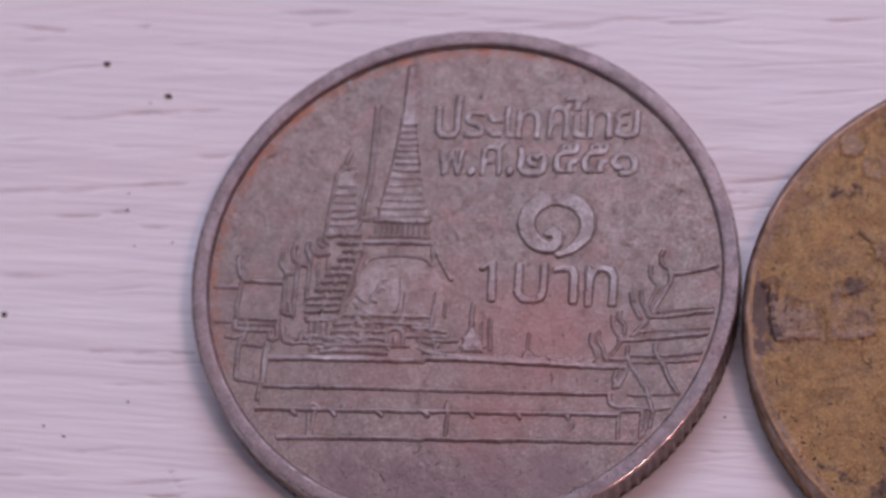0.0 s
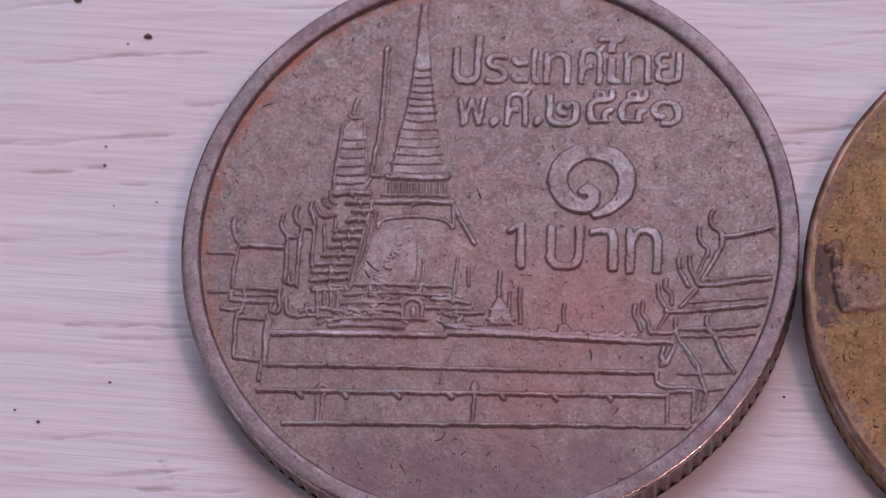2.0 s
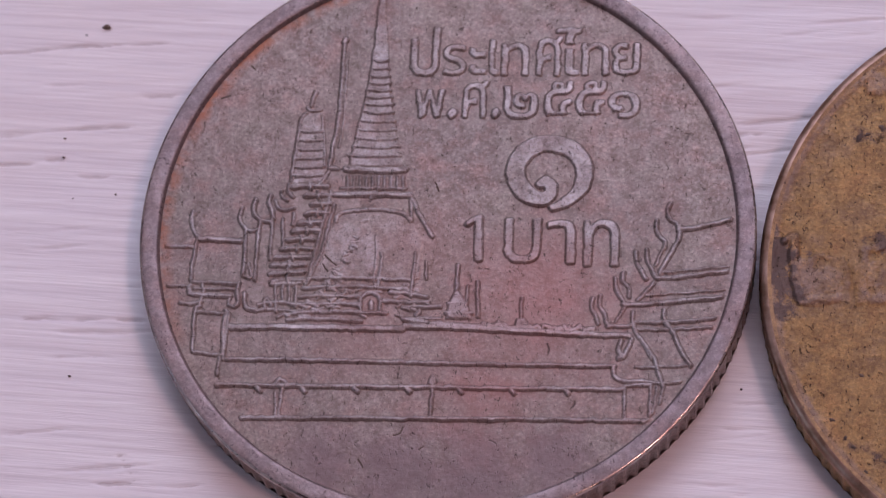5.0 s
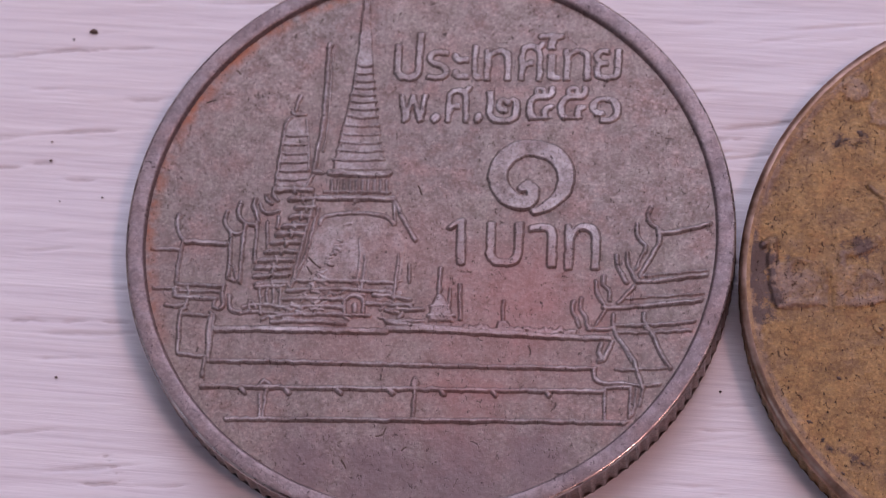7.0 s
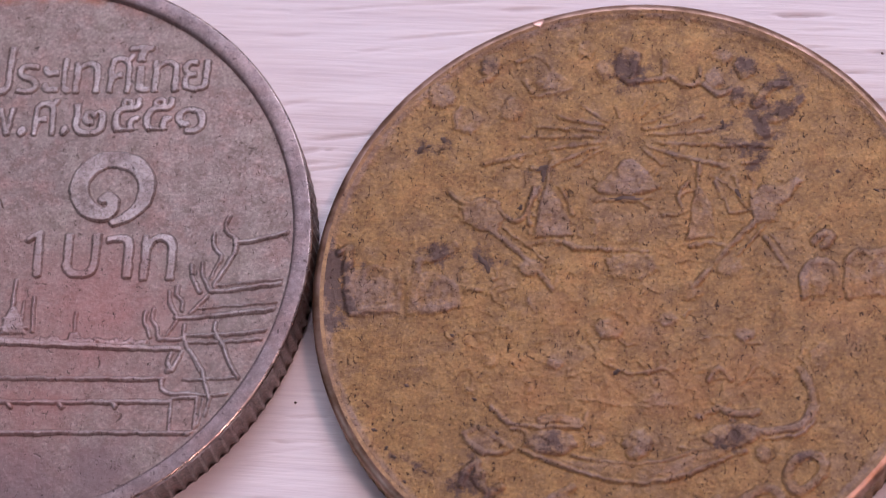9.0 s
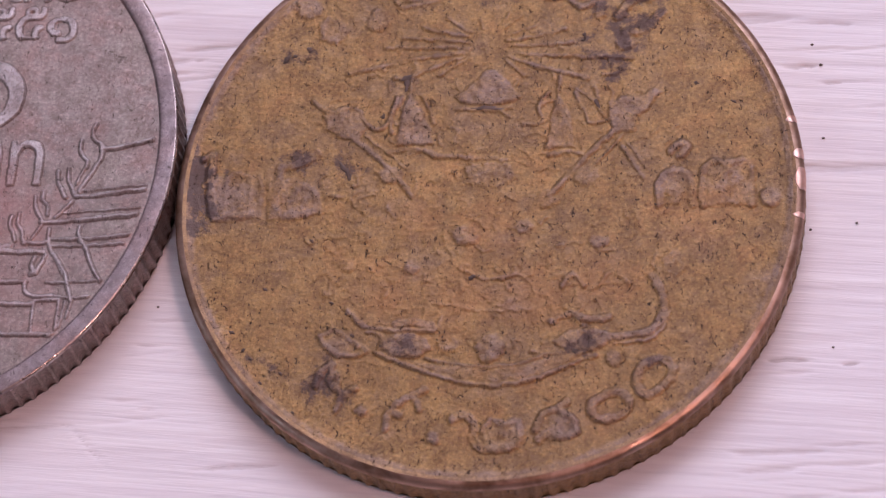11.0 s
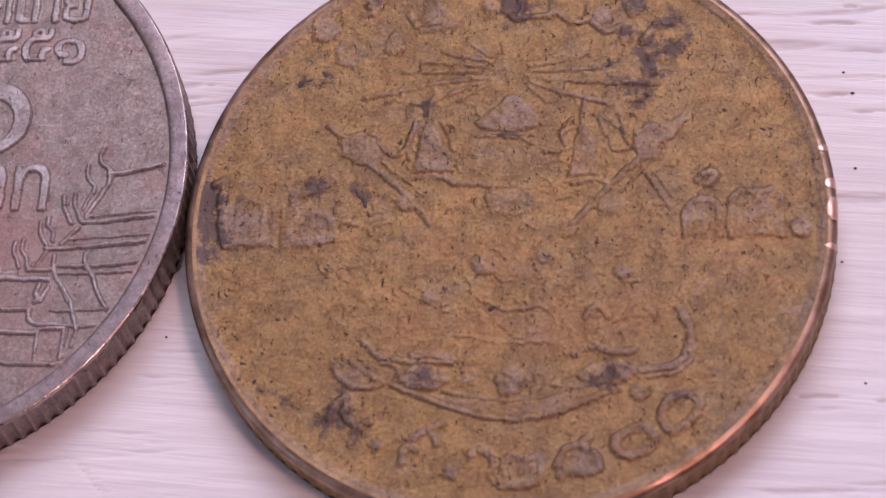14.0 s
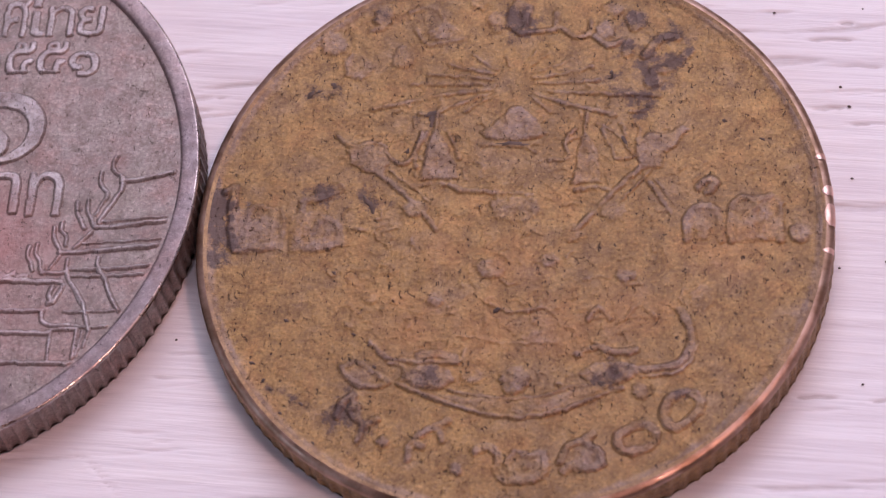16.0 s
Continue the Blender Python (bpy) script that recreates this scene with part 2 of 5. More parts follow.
def revolve(bm, profile, n=320, wave=None):
    """Rings from (radius, height) pairs in millimetres; a radius of 0 closes it. wave(i) moves a ring's radius."""
    rings = []
    for r, z in profile:
        if r == 0:
            rings.append([bm.verts.new((0, 0, z * MM))])
        else:
            rings.append([bm.verts.new(((r + (wave(i) if wave else 0)) * math.cos(math.tau * i / n) * MM,
                                        (r + (wave(i) if wave else 0)) * math.sin(math.tau * i / n) * MM, z * MM)) for i in range(n)])
    for a, b in zip(rings, rings[1:]):
        for i in range(n):
            j = (i + 1) % n
            if len(a) == 1:
                bm.faces.new((a[0], b[i], b[j]))
            elif len(b) == 1:
                bm.faces.new((a[i], a[j], b[0]))
            else:
                bm.faces.new((a[i], a[j], b[j], b[i]))


# ---- the place ----
bm = bmesh.new()
box(bm, -0.9, 0.5, -0.9, 0.55, -0.03, -0.0001)
tabletop = tagged(part("tabletop", bm, WOOD, smooth=0), "white-painted wooden board with cracked grain", "tabletop", kind="structure")


def wall(name, x0, x1, y0, y1, opening=None):
    """An unseen plain wall, added round the board: 1.4 m high, along its longer side, with or without a window's
    opening (from, to, sill, head).
    """
    bm = bmesh.new()
    if opening:
        a, b, z0, z1 = opening
        if y1 - y0 > x1 - x0:
            box(bm, x0, x1, y0, a, -0.03, 1.4), box(bm, x0, x1, b, y1, -0.03, 1.4)
            box(bm, x0, x1, a, b, -0.03, z0), box(bm, x0, x1, a, b, z1, 1.4)
        else:
            box(bm, x0, a, y0, y1, -0.03, 1.4), box(bm, b, x1, y0, y1, -0.03, 1.4)
            box(bm, a, b, y0, y1, -0.03, z0), box(bm, a, b, y0, y1, z1, 1.4)
    else:
        box(bm, x0, x1, y0, y1, -0.03, 1.4)
    return tagged(part(name, bm, PLASTER, smooth=0), "unseen plain grey wall added round the board", "wall", kind="structure")


# added walls, out of view: they hold the lamps and limit the bounced light
wall("wall_east", 0.503, 0.603, -0.9, 0.65, (-0.37, 0.05, 0.8, 1.2))
wall("wall_north", -0.9, 0.5, 0.553, 0.653, (-0.38, 0.42, 0.3, 1.1))
wall("wall_west", -1.003, -0.903, -0.9, 0.65, (-0.52, 0.02, 0.42, 0.98))
wall("wall_south", -1.0, 0.6, -1.003, -0.903)
# unseen ceiling, added as a red reflector above the coins
bm = bmesh.new()
box(bm, -1.0, 0.6, -1.0, 0.65, 1.403, 1.45)
tagged(part("ceiling", bm, RED_REFLECTOR, smooth=0), "unseen dull red ceiling added to tint reflections", "ceiling", kind="structure")

# ---- the coins ----
H1, H2 = 1.7, 1.5
RA, RB = 10.12, 10.09


def thing(name, m, label, category, group=""):
    ob = new(name)
    ob.empty_display_size = 0.005
    ob.matrix_world = m
    return tagged(ob, label, category, group)


def blank(coin, r, h, material, rim_metal, lip_metal, rim, sunk, reeds, worn):
    """The struck blank: field, rim and reeded edge."""
    f = h - sunk
    bm = bmesh.new()
    revolve(bm, [(0, 0.05), (r - 0.7, 0.05), (r - 0.6, 0.0), (r - 0.2, 0.0), (r - 0.2, 0.3)], 160)
    part("underside", bm, material, coin)
    bm = bmesh.new()
    if worn:
        revolve(bm, [(r - 0.5, h - 0.06), (r - 0.36, h - 0.016), (r - 0.26, h - 0.004)], 360)
    else:
        revolve(bm, [(r - rim - 0.06, f - 0.04), (r - rim - 0.03, f + 0.015), (r - rim + 0.01, h - 0.05), (r - rim + 0.04, h - 0.018), (r - rim + 0.09, h - 0.004), (r - rim + 0.2, h), (r - 0.2, h), (r - 0.13, h - 0.004), (r - 0.08, h - 0.012)], 360)
    part("rim", bm, rim_metal, coin)
    bm = bmesh.new()
    if worn:
        revolve(bm, [(r - 0.27, h - 0.006), (r - 0.17, h - 0.024), (r - 0.08, h - 0.066), (r - 0.018, h - 0.125), (r + 0.002, h - 0.19)], 360)
    else:
        revolve(bm, [(r - 0.085, h - 0.012), (r - 0.055, h - 0.02), (r - 0.03, h - 0.036), (r - 0.012, h - 0.06), (r + 0.002, h - 0.115)], 360)
    part("edge_lip", bm, lip_metal, coin)
    bm = bmesh.new()
    deep = 0.07 if worn else 0.11
    shape = [0.0, 0.0, -0.8 * deep, -deep, -0.8 * deep]
    revolve(bm, [(r, 0.17), (r, h - (0.18 if worn else 0.11))], reeds * 5, lambda i: shape[i % 5])
    part("reeded_edge", bm, material, coin)
    bm = bmesh.new()
    revolve(bm, [(r - 0.2, 0.0), (r - 0.12, 0.06), (r - 0.02, 0.2)], 360)
    part("lower_bevel", bm, material, coin)
    return f


coin_a = thing("coin", pose(-0.03 * MM, 0, 0, 0, 0, 3.7), "worn grey nickel coin with temple relief", "coin", "coins")
FA = blank(coin_a, RA, H1, NICKEL, NICKEL_RIM, NICKEL_LIP, 0.62, 0.2, 140, False)
coin_b = thing("coin", pose(20.31 * MM, -0.10 * MM, 0, 0, 0, 6.6), "worn yellow bronze coin with crest relief", "coin", "coins")
FB = blank(coin_b, RB, H2, BRONZE, BRONZE_RIM, BRONZE_LIP, 0.7, 0.08, 128, True)

# ---- relief tools ----
GRIME = Nodes("dark_grime", 0.8)
GRIME = GRIME.done(GRIME.ramp(GRIME.noise(1500, 3), (0.3, (0.06, 0.04, 0.032)), (0.7, (0.14, 0.095, 0.075))))
COPPER = Nodes("bare_copper", 0.35, 0.9)
COPPER = COPPER.done(COPPER.ramp(COPPER.noise(2500, 3), (0.3, (0.62, 0.36, 0.28)), (0.7, (0.86, 0.60, 0.52))))

def value_noise(x, y, size, octaves, seed):
    """Smooth noise from about -1 to 1 on arrays of places, with features of that size."""
    out, amp, total = 0.0, 1.0, 0.0
    for k in range(octaves):
        table = np.random.RandomState(seed * 17 + k).uniform(-1, 1, (256, 256))
        u, v = x / size + 50.3 + 7 * k, y / size + 40.7 + 3 * k
        i, j = np.floor(u).astype(int), np.floor(v).astype(int)
        p, q = u - i, v - j
        p, q = p * p * (3 - 2 * p), q * q * (3 - 2 * q)
        i0, i1, j0, j1 = i % 256, (i + 1) % 256, j % 256, (j + 1) % 256
        out = out + amp * ((table[i0, j0] * (1 - p) + table[i1, j0] * p) * (1 - q) + (table[i0, j1] * (1 - p) + table[i1, j1] * p) * q)
        total, amp, size = total + amp, amp * 0.55, size / 2.03
    return out / total * 1.6


def step(v):
    v = np.clip(v, 0, 1)
    return v * v * (3 - 2 * v)


class Relief:
    """The struck face of a coin: strokes, plates and letters pressed into one worn surface, each one a part of its own."""

    def __init__(self, coin, radius, floor, material, cell, worn):
        self.coin, self.radius, self.material, self.cell, self.worn = coin, radius, material, cell, worn
        n = int(radius / cell) + 2
        self.n = 2 * n + 1
        axis = (np.arange(self.n) - n) * cell
        self.x, self.y = np.meshgrid(axis, axis, indexing="ij")
        self.r = np.hypot(self.x, self.y)
        self.floor = np.interp(self.r, *floor)
        self.h = np.zeros_like(self.x)
        self.label = np.zeros(self.x.shape, int)
        self.names = ["field"]
        seed = 2 if worn else 1
        wander = 0.034 if worn else 0.022
        self.wx = self.x + wander * value_noise(self.x, self.y, 0.2, 2, seed + 4)
        self.wy = self.y + wander * value_noise(self.x, self.y, 0.2, 2, seed + 8)
        self.wear = np.clip(0.9 + (0.4 if worn else 0.32) * value_noise(self.x, self.y, 1.1, 3, seed + 12) + (0.28 if worn else 0.0) * value_noise(self.x, self.y, 0.26, 3, seed + 30), 0.12, 1.4)
        bed = 0.007 if worn else 0.0024
        self.crust = bed * value_noise(self.x, self.y, 0.9, 4, seed + 16) + bed * 0.7 * value_noise(self.x, self.y, 0.16, 3, seed + 20)

    def window(self, x0, x1, y0, y1):
        k = (self.n - 1) // 2
        cut = [int(np.clip(v / self.cell + k + e, 0, self.n)) for v, e in ((x0, -1), (x1, 2), (y0, -1), (y1, 2))]
        return slice(cut[0], cut[1]), slice(cut[2], cut[3])

    def name(self, name):
        if name in ("worn_relief", "tree_clump") and name in self.names:
            return self.names.index(name)
        self.names.append(name)
        return len(self.names) - 1

    def press(self, win, shape, height, name):
        """Raises the surface by a shape from 0 to 1."""
        k, old = self.name(name), self.h[win]
        rise = shape * height * self.wear[win] * (0.46 if self.worn else 0.6)
        if height < 0:
            self.h[win] = old + rise
            self.label[win][shape > 0.3] = k
            return
        self.label[win][(rise > old) & (shape > 0.06)] = k
        soft = 0.02 if self.worn else 0.008
        t = np.clip((rise - old) / soft * 0.5 + 0.5, 0, 1)
        self.h[win] = old + (rise - old) * t + soft * t * (1 - t) * np.minimum(1, shape * 4)

    def line(self, name, width, height, pts):
        way = curve_through(pts, 0.12)
        if not isinstance(width, tuple):
            width = width * 0.86
        most = max(width) if isinstance(width, tuple) else width
        pad = most + 0.2
        win = self.window(min(c.x for c, _ in way) - pad, max(c.x for c, _ in way) + pad, min(c.y for c, _ in way) - pad, max(c.y for c, _ in way) + pad)
        x, y = self.wx[win], self.wy[win]
        best, half = np.full(x.shape, 9.0), np.full(x.shape, most / 2)
        for (p, s), (q, t) in zip(way, way[1:]):
            d = q - p
            f = np.clip(((x - p.x) * d.x + (y - p.y) * d.y) / max(d.length_squared, 1e-9), 0, 1)
            e = np.hypot(x - p.x - f * d.x, y - p.y - f * d.y)
            if isinstance(width, tuple):
                w = np.interp(s + (t - s) * f, range(len(width)), width) / 2
                e, half = np.where(e - w < best, e - w, best), half
                best = np.minimum(best, e)
            else:
                best = np.minimum(best, e - most / 2)
        side = 0.15 if self.worn else 0.085
        self.press(win, step((0.45 * side - best) / side), height, name)

    def plate(self, name, height, pts):
        xs, ys = [p[0] for p in pts], [p[1] for p in pts]
        win = self.window(min(xs) - 0.3, max(xs) + 0.3, min(ys) - 0.3, max(ys) + 0.3)
        x, y = self.wx[win], self.wy[win]
        inside, best = np.zeros(x.shape, bool), np.full(x.shape, 9.0)
        for (ax, ay), (bx, by) in zip(pts, pts[1:] + pts[:1]):
            dx, dy = bx - ax, by - ay
            f = np.clip(((x - ax) * dx + (y - ay) * dy) / (dx * dx + dy * dy), 0, 1)
            best = np.minimum(best, np.hypot(x - ax - f * dx, y - ay - f * dy))
            if dy:
                inside ^= ((ay > y) != (by > y)) & (x < ax + (y - ay) / dy * dx)
        side = 0.2 if self.worn else 0.11
        self.press(win, step((np.where(inside, best, -best) + 0.5 * side) / side), height, name)

    def letter(self, text, x0, x1, y0, y1, height, thick, turn):
        font = bpy.data.curves.new("letters", "FONT")
        font.body, font.resolution_u = text, 5
        ob = new("letters", font)
        me = bpy.data.meshes.new_from_object(ob.evaluated_get(bpy.context.evaluated_depsgraph_get()))
        bpy.data.objects.remove(ob)
        co = np.empty(len(me.vertices) * 3)
        me.vertices.foreach_get("co", co)
        co = co.reshape(-1, 3)[:, :2]
        me.calc_loop_triangles()
        tris = np.empty(len(me.loop_triangles) * 3, int)
        me.loop_triangles.foreach_get("vertices", tris)
        bpy.data.meshes.remove(me)
        co = (co - co.min(0)) / (co.max(0) - co.min(0)) - 0.5
        g, mx, my = radians(turn), (x0 + x1) / 2, (y0 + y1) / 2
        u, v = co[:, 0] * (x1 - x0), co[:, 1] * (y1 - y0)
        px, py = mx + u * math.cos(g) - v * math.sin(g), my + u * math.sin(g) + v * math.cos(g)
        win = self.window(px.min() - 0.3, px.max() + 0.3, py.min() - 0.3, py.max() + 0.3)
        x, y = self.wx[win], self.wy[win]
        mask = np.zeros(x.shape)
        for a, b, c in tris.reshape(-1, 3):
            d = (px[b] - px[a]) * (py[c] - py[a]) - (px[c] - px[a]) * (py[b] - py[a])
            if abs(d) > 1e-9:
                s = ((x - px[a]) * (py[c] - py[a]) - (px[c] - px[a]) * (y - py[a])) / d
                t = ((px[b] - px[a]) * (y - py[a]) - (x - px[a]) * (py[b] - py[a])) / d
                mask[(s >= -0.01) & (t >= -0.01) & (s + t <= 1.01)] = 1
        m = np.pad(mask, 1)
        if thick:
            mask = np.maximum.reduce((mask, m[:-2, 1:-1], m[2:, 1:-1], m[1:-1, :-2], m[1:-1, 2:]))
        for _ in range(4 if self.worn else 2):
            m = np.pad(mask, 1, mode="edge")
            mask = (m[:-2, 1:-1] + m[2:, 1:-1] + m[1:-1, :-2] + m[1:-1, 2:] + 2 * mask) / 6
        self.press(win, mask, height, "lettering")

    def build(self):
        fade = step((self.radius - 0.1 - self.r) / 0.12)
        z = self.floor + self.h * fade + self.crust * (0.2 + 0.8 * fade)
        gx, gy = np.gradient(z, self.cell)
        normal = np.stack((-gx, -gy, np.ones_like(z)), -1).reshape(-1, 3)
        normal /= np.linalg.norm(normal, axis=1)[:, None]
        co = (np.stack((self.x, self.y, z), -1) * MM).reshape(-1, 3)
        at = np.arange(self.n * self.n).reshape(self.n, self.n)
        quads = np.stack((at[:-1, :-1], at[1:, :-1], at[1:, 1:], at[:-1, 1:]), -1).reshape(-1, 4)
        label = self.label[:-1, :-1].reshape(-1)
        keep = (np.maximum(np.maximum(self.r[:-1, :-1], self.r[1:, 1:]), np.maximum(self.r[1:, :-1], self.r[:-1, 1:])) < self.radius).reshape(-1)
        for k, name in enumerate(self.names):
            own = quads[keep & (label == k)]
            if not len(own):
                continue
            used, index = np.unique(own, return_inverse=True)
            me = bpy.data.meshes.new(name)
            me.from_pydata(co[used], [], index.reshape(-1, 4).tolist())
            me.polygons.foreach_set("use_smooth", [True] * len(me.polygons))
            me.normals_split_custom_set_from_vertices(normal[used].tolist())
            me.materials.append(GRIME if name == "scratch" else self.material)
            ob = new(name, me)
            ob.parent = self.coin
            if name in ("worn_relief", "tree_clump"):
                tagged(ob, kind="stuff")


A = Relief(coin_a, RA - 0.64, ((0, 20), (FA, FA)), NICKEL, 0.024, False)
B = Relief(coin_b, RB - 0.3, ((0, RB - 1.2, RB - 0.85, RB - 0.6, RB - 0.42, RB - 0.25, 20), (FB, FB, FB + 0.004, FB + 0.018, H2 - 0.024, H2 - 0.02, H2 - 0.02)), BRONZE, 0.038, True)


def curve_through(pts, step=0.16):
    """A Catmull-Rom curve through the points: places and how far along the list each one is."""
    if len(pts) == 2:
        p = [pts[0], pts[0], pts[1], pts[1]]
    else:
        p = [pts[0], *pts, pts[-1]]
    out = []
    for k in range(1, len(p) - 2):
        a, b, c, d = (Vector(q) for q in p[k - 1:k + 3])
        n = max(2, round((c - b).length / step))
        for i in range(n):
            t = i / n
            out.append((0.5 * (2 * b + (c - a) * t + (2 * a - 5 * b + 4 * c - d) * t * t + (3 * b - a - 3 * c + d) * t ** 3), k - 1 + t))
    out.append((Vector(p[-2]), len(p) - 3.0))
    return out


def line(on, name, width, height, *pts):
    on.line(name, width, -height if name == "scratch" else height, pts)


def plate(on, name, height, *pts):
    on.plate(name, height, list(pts))


def lettering(on, text, x0, x1, y0, y1, height, thick, turn=0):
    on.letter(text, x0, x1, y0, y1, height, thick, turn)


def fleck(on, a, b):
    """A flat crust of dark grime, uneven in outline, from a to b."""
    coin, z = on.coin, (FA if on is A else FB) + 0.012
    a, b = Vector(a), Vector(b)
    d, mid, n = (b - a) * 0.5, (a + b) / 2, 14
    side = Vector((-d.y, d.x)).normalized() * min(0.13, d.length * 0.6)
    bm = bmesh.new()
    rings = []
    for k, up in ((1.0, -0.005), (0.8, 0.012), (0.3, 0.02)):
        ring = []
        for i in range(n):
            g = math.tau * i / n
            w = k * (0.75 + 0.75 * noise.noise(Vector((math.cos(g) * 1.7 + a.x, math.sin(g) * 1.7 + a.y, 3.3))))
            q = mid + d * math.cos(g) * w + side * math.sin(g) * w
            ring.append(bm.verts.new((q.x * MM, q.y * MM, (z + up) * MM)))
        rings.append(ring)
    for p, q in zip(rings, rings[1:]):
        for i in range(n):
            bm.faces.new((p[i], p[(i + 1) % n], q[(i + 1) % n], q[i]))
    bm.faces.new(rings[-1])
    return part("grime", bm, GRIME, coin, smooth=70)


def chip(a, b):
    """A bright bare patch along the rim of the bronze coin."""
    bm = bmesh.new()
    s = [math.atan2(p[1], p[0]) for p in (a, b)]
    rows = []
    for k in range(9):
        g = s[0] + (s[1] - s[0]) * k / 8
        deep = 0.09 + 0.24 * math.sin(math.pi * k / 8) * (0.6 + 0.8 * abs(noise.noise(Vector((k * 0.7, a[0], 0)))))
        rows.append([bm.verts.new((r * math.cos(g) * MM, r * math.sin(g) * MM, z * MM)) for r, z in
                     ((RB - 0.1 - deep, H2 - 0.02), (RB - 0.1 - deep * 0.8, H2 + 0.012), (RB - 0.15, H2 - 0.002), (RB - 0.06, H2 - 0.045), (RB + 0.018, H2 - 0.18))])
    for p, q in zip(rows, rows[1:]):
        for i in range(4):
            bm.faces.new((p[i], p[i + 1], q[i + 1], q[i]))
    return part("rim_chip", bm, COPPER, coin_b, "bright bare copper chip")


specks, crack_lines = bmesh.new(), []


def crack(w, *pts):
    crack_lines.append((w, pts))


def board_surface():
    """The painted surface round the coins: raised grain along the board, and the cracks cut into it."""
    ax, ay = np.arange(-24, 46, 0.15), np.arange(-18, 20, 0.055)
    x, y = np.meshgrid(ax, ay, indexing="ij")
    g = radians(7)
    u, v = x * math.cos(g) + y * math.sin(g), y * math.cos(g) - x * math.sin(g)
    v = v + 0.25 * value_noise(u, v, 9, 2, 31)
    z = 0.02 * value_noise(u / 14, v / 1.1, 1, 3, 32) + 0.008 * value_noise(u / 7, v / 0.3, 1, 3, 33) - 0.03
    # here and there the grain opens
    z -= 0.05 * step((value_noise(u / 5, v / 0.32, 1, 3, 34) - 0.62) / 0.3)
    wx, wy = x + 0.05 * value_noise(x, y, 0.3, 2, 35), y + 0.03 * value_noise(x, y, 0.3, 2, 36)
    for w, pts in crack_lines:
        way = curve_through(pts, 0.4)
        i = (ax > min(c.x for c, _ in way) - 0.5) & (ax < max(c.x for c, _ in way) + 0.5)
        j = (ay > min(c.y for c, _ in way) - 0.5) & (ay < max(c.y for c, _ in way) + 0.5)
        win = np.ix_(i, j)
        best = np.full(x[win].shape, 9.0)
        for (p, s), (q, t) in zip(way, way[1:]):
            d = q - p
            f = np.clip(((wx[win] - p.x) * d.x + (wy[win] - p.y) * d.y) / max(d.length_squared, 1e-9), 0, 1)
            ends = np.interp((s + (t - s) * f) / way[-1][1], (0, 0.25, 0.75, 1), (0.7, 0, 0, 0.7)) * w
            best = np.minimum(best, np.hypot(wx[win] - p.x - f * d.x, wy[win] - p.y - f * d.y) + ends)
        z[win] -= (0.05 + 0.3 * w) * step(1.15 - best / (w * 0.8)) * np.clip(0.8 + 0.5 * value_noise(x[win], y[win], 1.2, 2, 37), 0.2, 1.2)
    edge = step(np.minimum(np.minimum(x + 24, 45.8 - x), np.minimum(y + 18, 19.9 - y)) / 1.5)
    z = -0.15 + (z + 0.15) * edge
    me = bpy.data.meshes.new("board_surface")
    at = np.arange(x.size).reshape(x.shape)
    quads = np.stack((at[:-1, :-1], at[1:, :-1], at[1:, 1:], at[:-1, 1:]), -1).reshape(-1, 4)
    me.from_pydata((np.stack((x, y, z), -1) * MM).reshape(-1, 3), [], quads.tolist())
    me.polygons.foreach_set("use_smooth", [True] * len(me.polygons))
    me.materials.append(WOOD)
    new("board_surface", me).parent = tabletop


def speck(at, r):
    """A crumb of dirt, flattened and uneven."""
    n, rings = 9, []
    for k, up in ((1.0, -0.01), (0.75, 0.4), (0.3, 0.55)):
        rings.append([specks.verts.new(((at[0] + 1.25 * k * r * math.cos(math.tau * i / n) * (0.8 + 0.5 * noise.noise(Vector((i * 0.9, at[0], at[1]))))) * MM,
                                        (at[1] + 0.8 * k * r * math.sin(math.tau * i / n)) * MM, up * r * MM)) for i in range(n)])
    for a, b in zip(rings, rings[1:]):
        for i in range(n):
            specks.faces.new((a[i], a[(i + 1) % n], b[(i + 1) % n], b[i]))
    specks.faces.new(rings[-1])


# ---- relief ----
# the temple: the great stupa with its ringed spire
plate(A, "spire", 0.07, (-2.64, 8.58), (-2.67, 7.59), (-2.73, 6.52), (-2.87, 4.82), (-3.13, 3.11), (-3.35, 2.28), (-1.47, 2.29), (-1.80, 3.36), (-2.05, 4.62), (-2.25, 6.09), (-2.37, 7.59), (-2.46, 8.58))
line(A, "spire_edge", 0.1, 0.13, (-2.58, 8.62), (-2.61, 7.59), (-2.69, 6.52), (-2.83, 4.99), (-3.08, 3.61), (-3.28, 2.40))
line(A, "spire_edge", 0.08, 0.08, (-2.46, 8.58), (-2.34, 7.37), (-2.19, 5.66), (-1.97, 4.09), (-1.63, 2.54))
line(A, "spire_ring", 0.13, 0.15, (-2.69, 6.16), (-2.47, 6.09), (-2.25, 6.14))
line(A, "spire_ring", 0.13, 0.15, (-2.74, 5.88), (-2.46, 5.81), (-2.20, 5.85))
line(A, "spire_ring", 0.13, 0.15, (-2.76, 5.60), (-2.45, 5.54), (-2.15, 5.58))
line(A, "spire_ring", 0.13, 0.15, (-2.79, 5.33), (-2.45, 5.26), (-2.12, 5.31))
line(A, "spire_ring", 0.13, 0.15, (-2.83, 5.07), (-2.44, 5.01), (-2.07, 5.06))
line(A, "spire_ring", 0.13, 0.15, (-2.86, 4.82), (-2.45, 4.76), (-2.04, 4.81))
line(A, "spire_ring", 0.13, 0.15, (-2.90, 4.55), (-2.43, 4.49), (-1.99, 4.53))
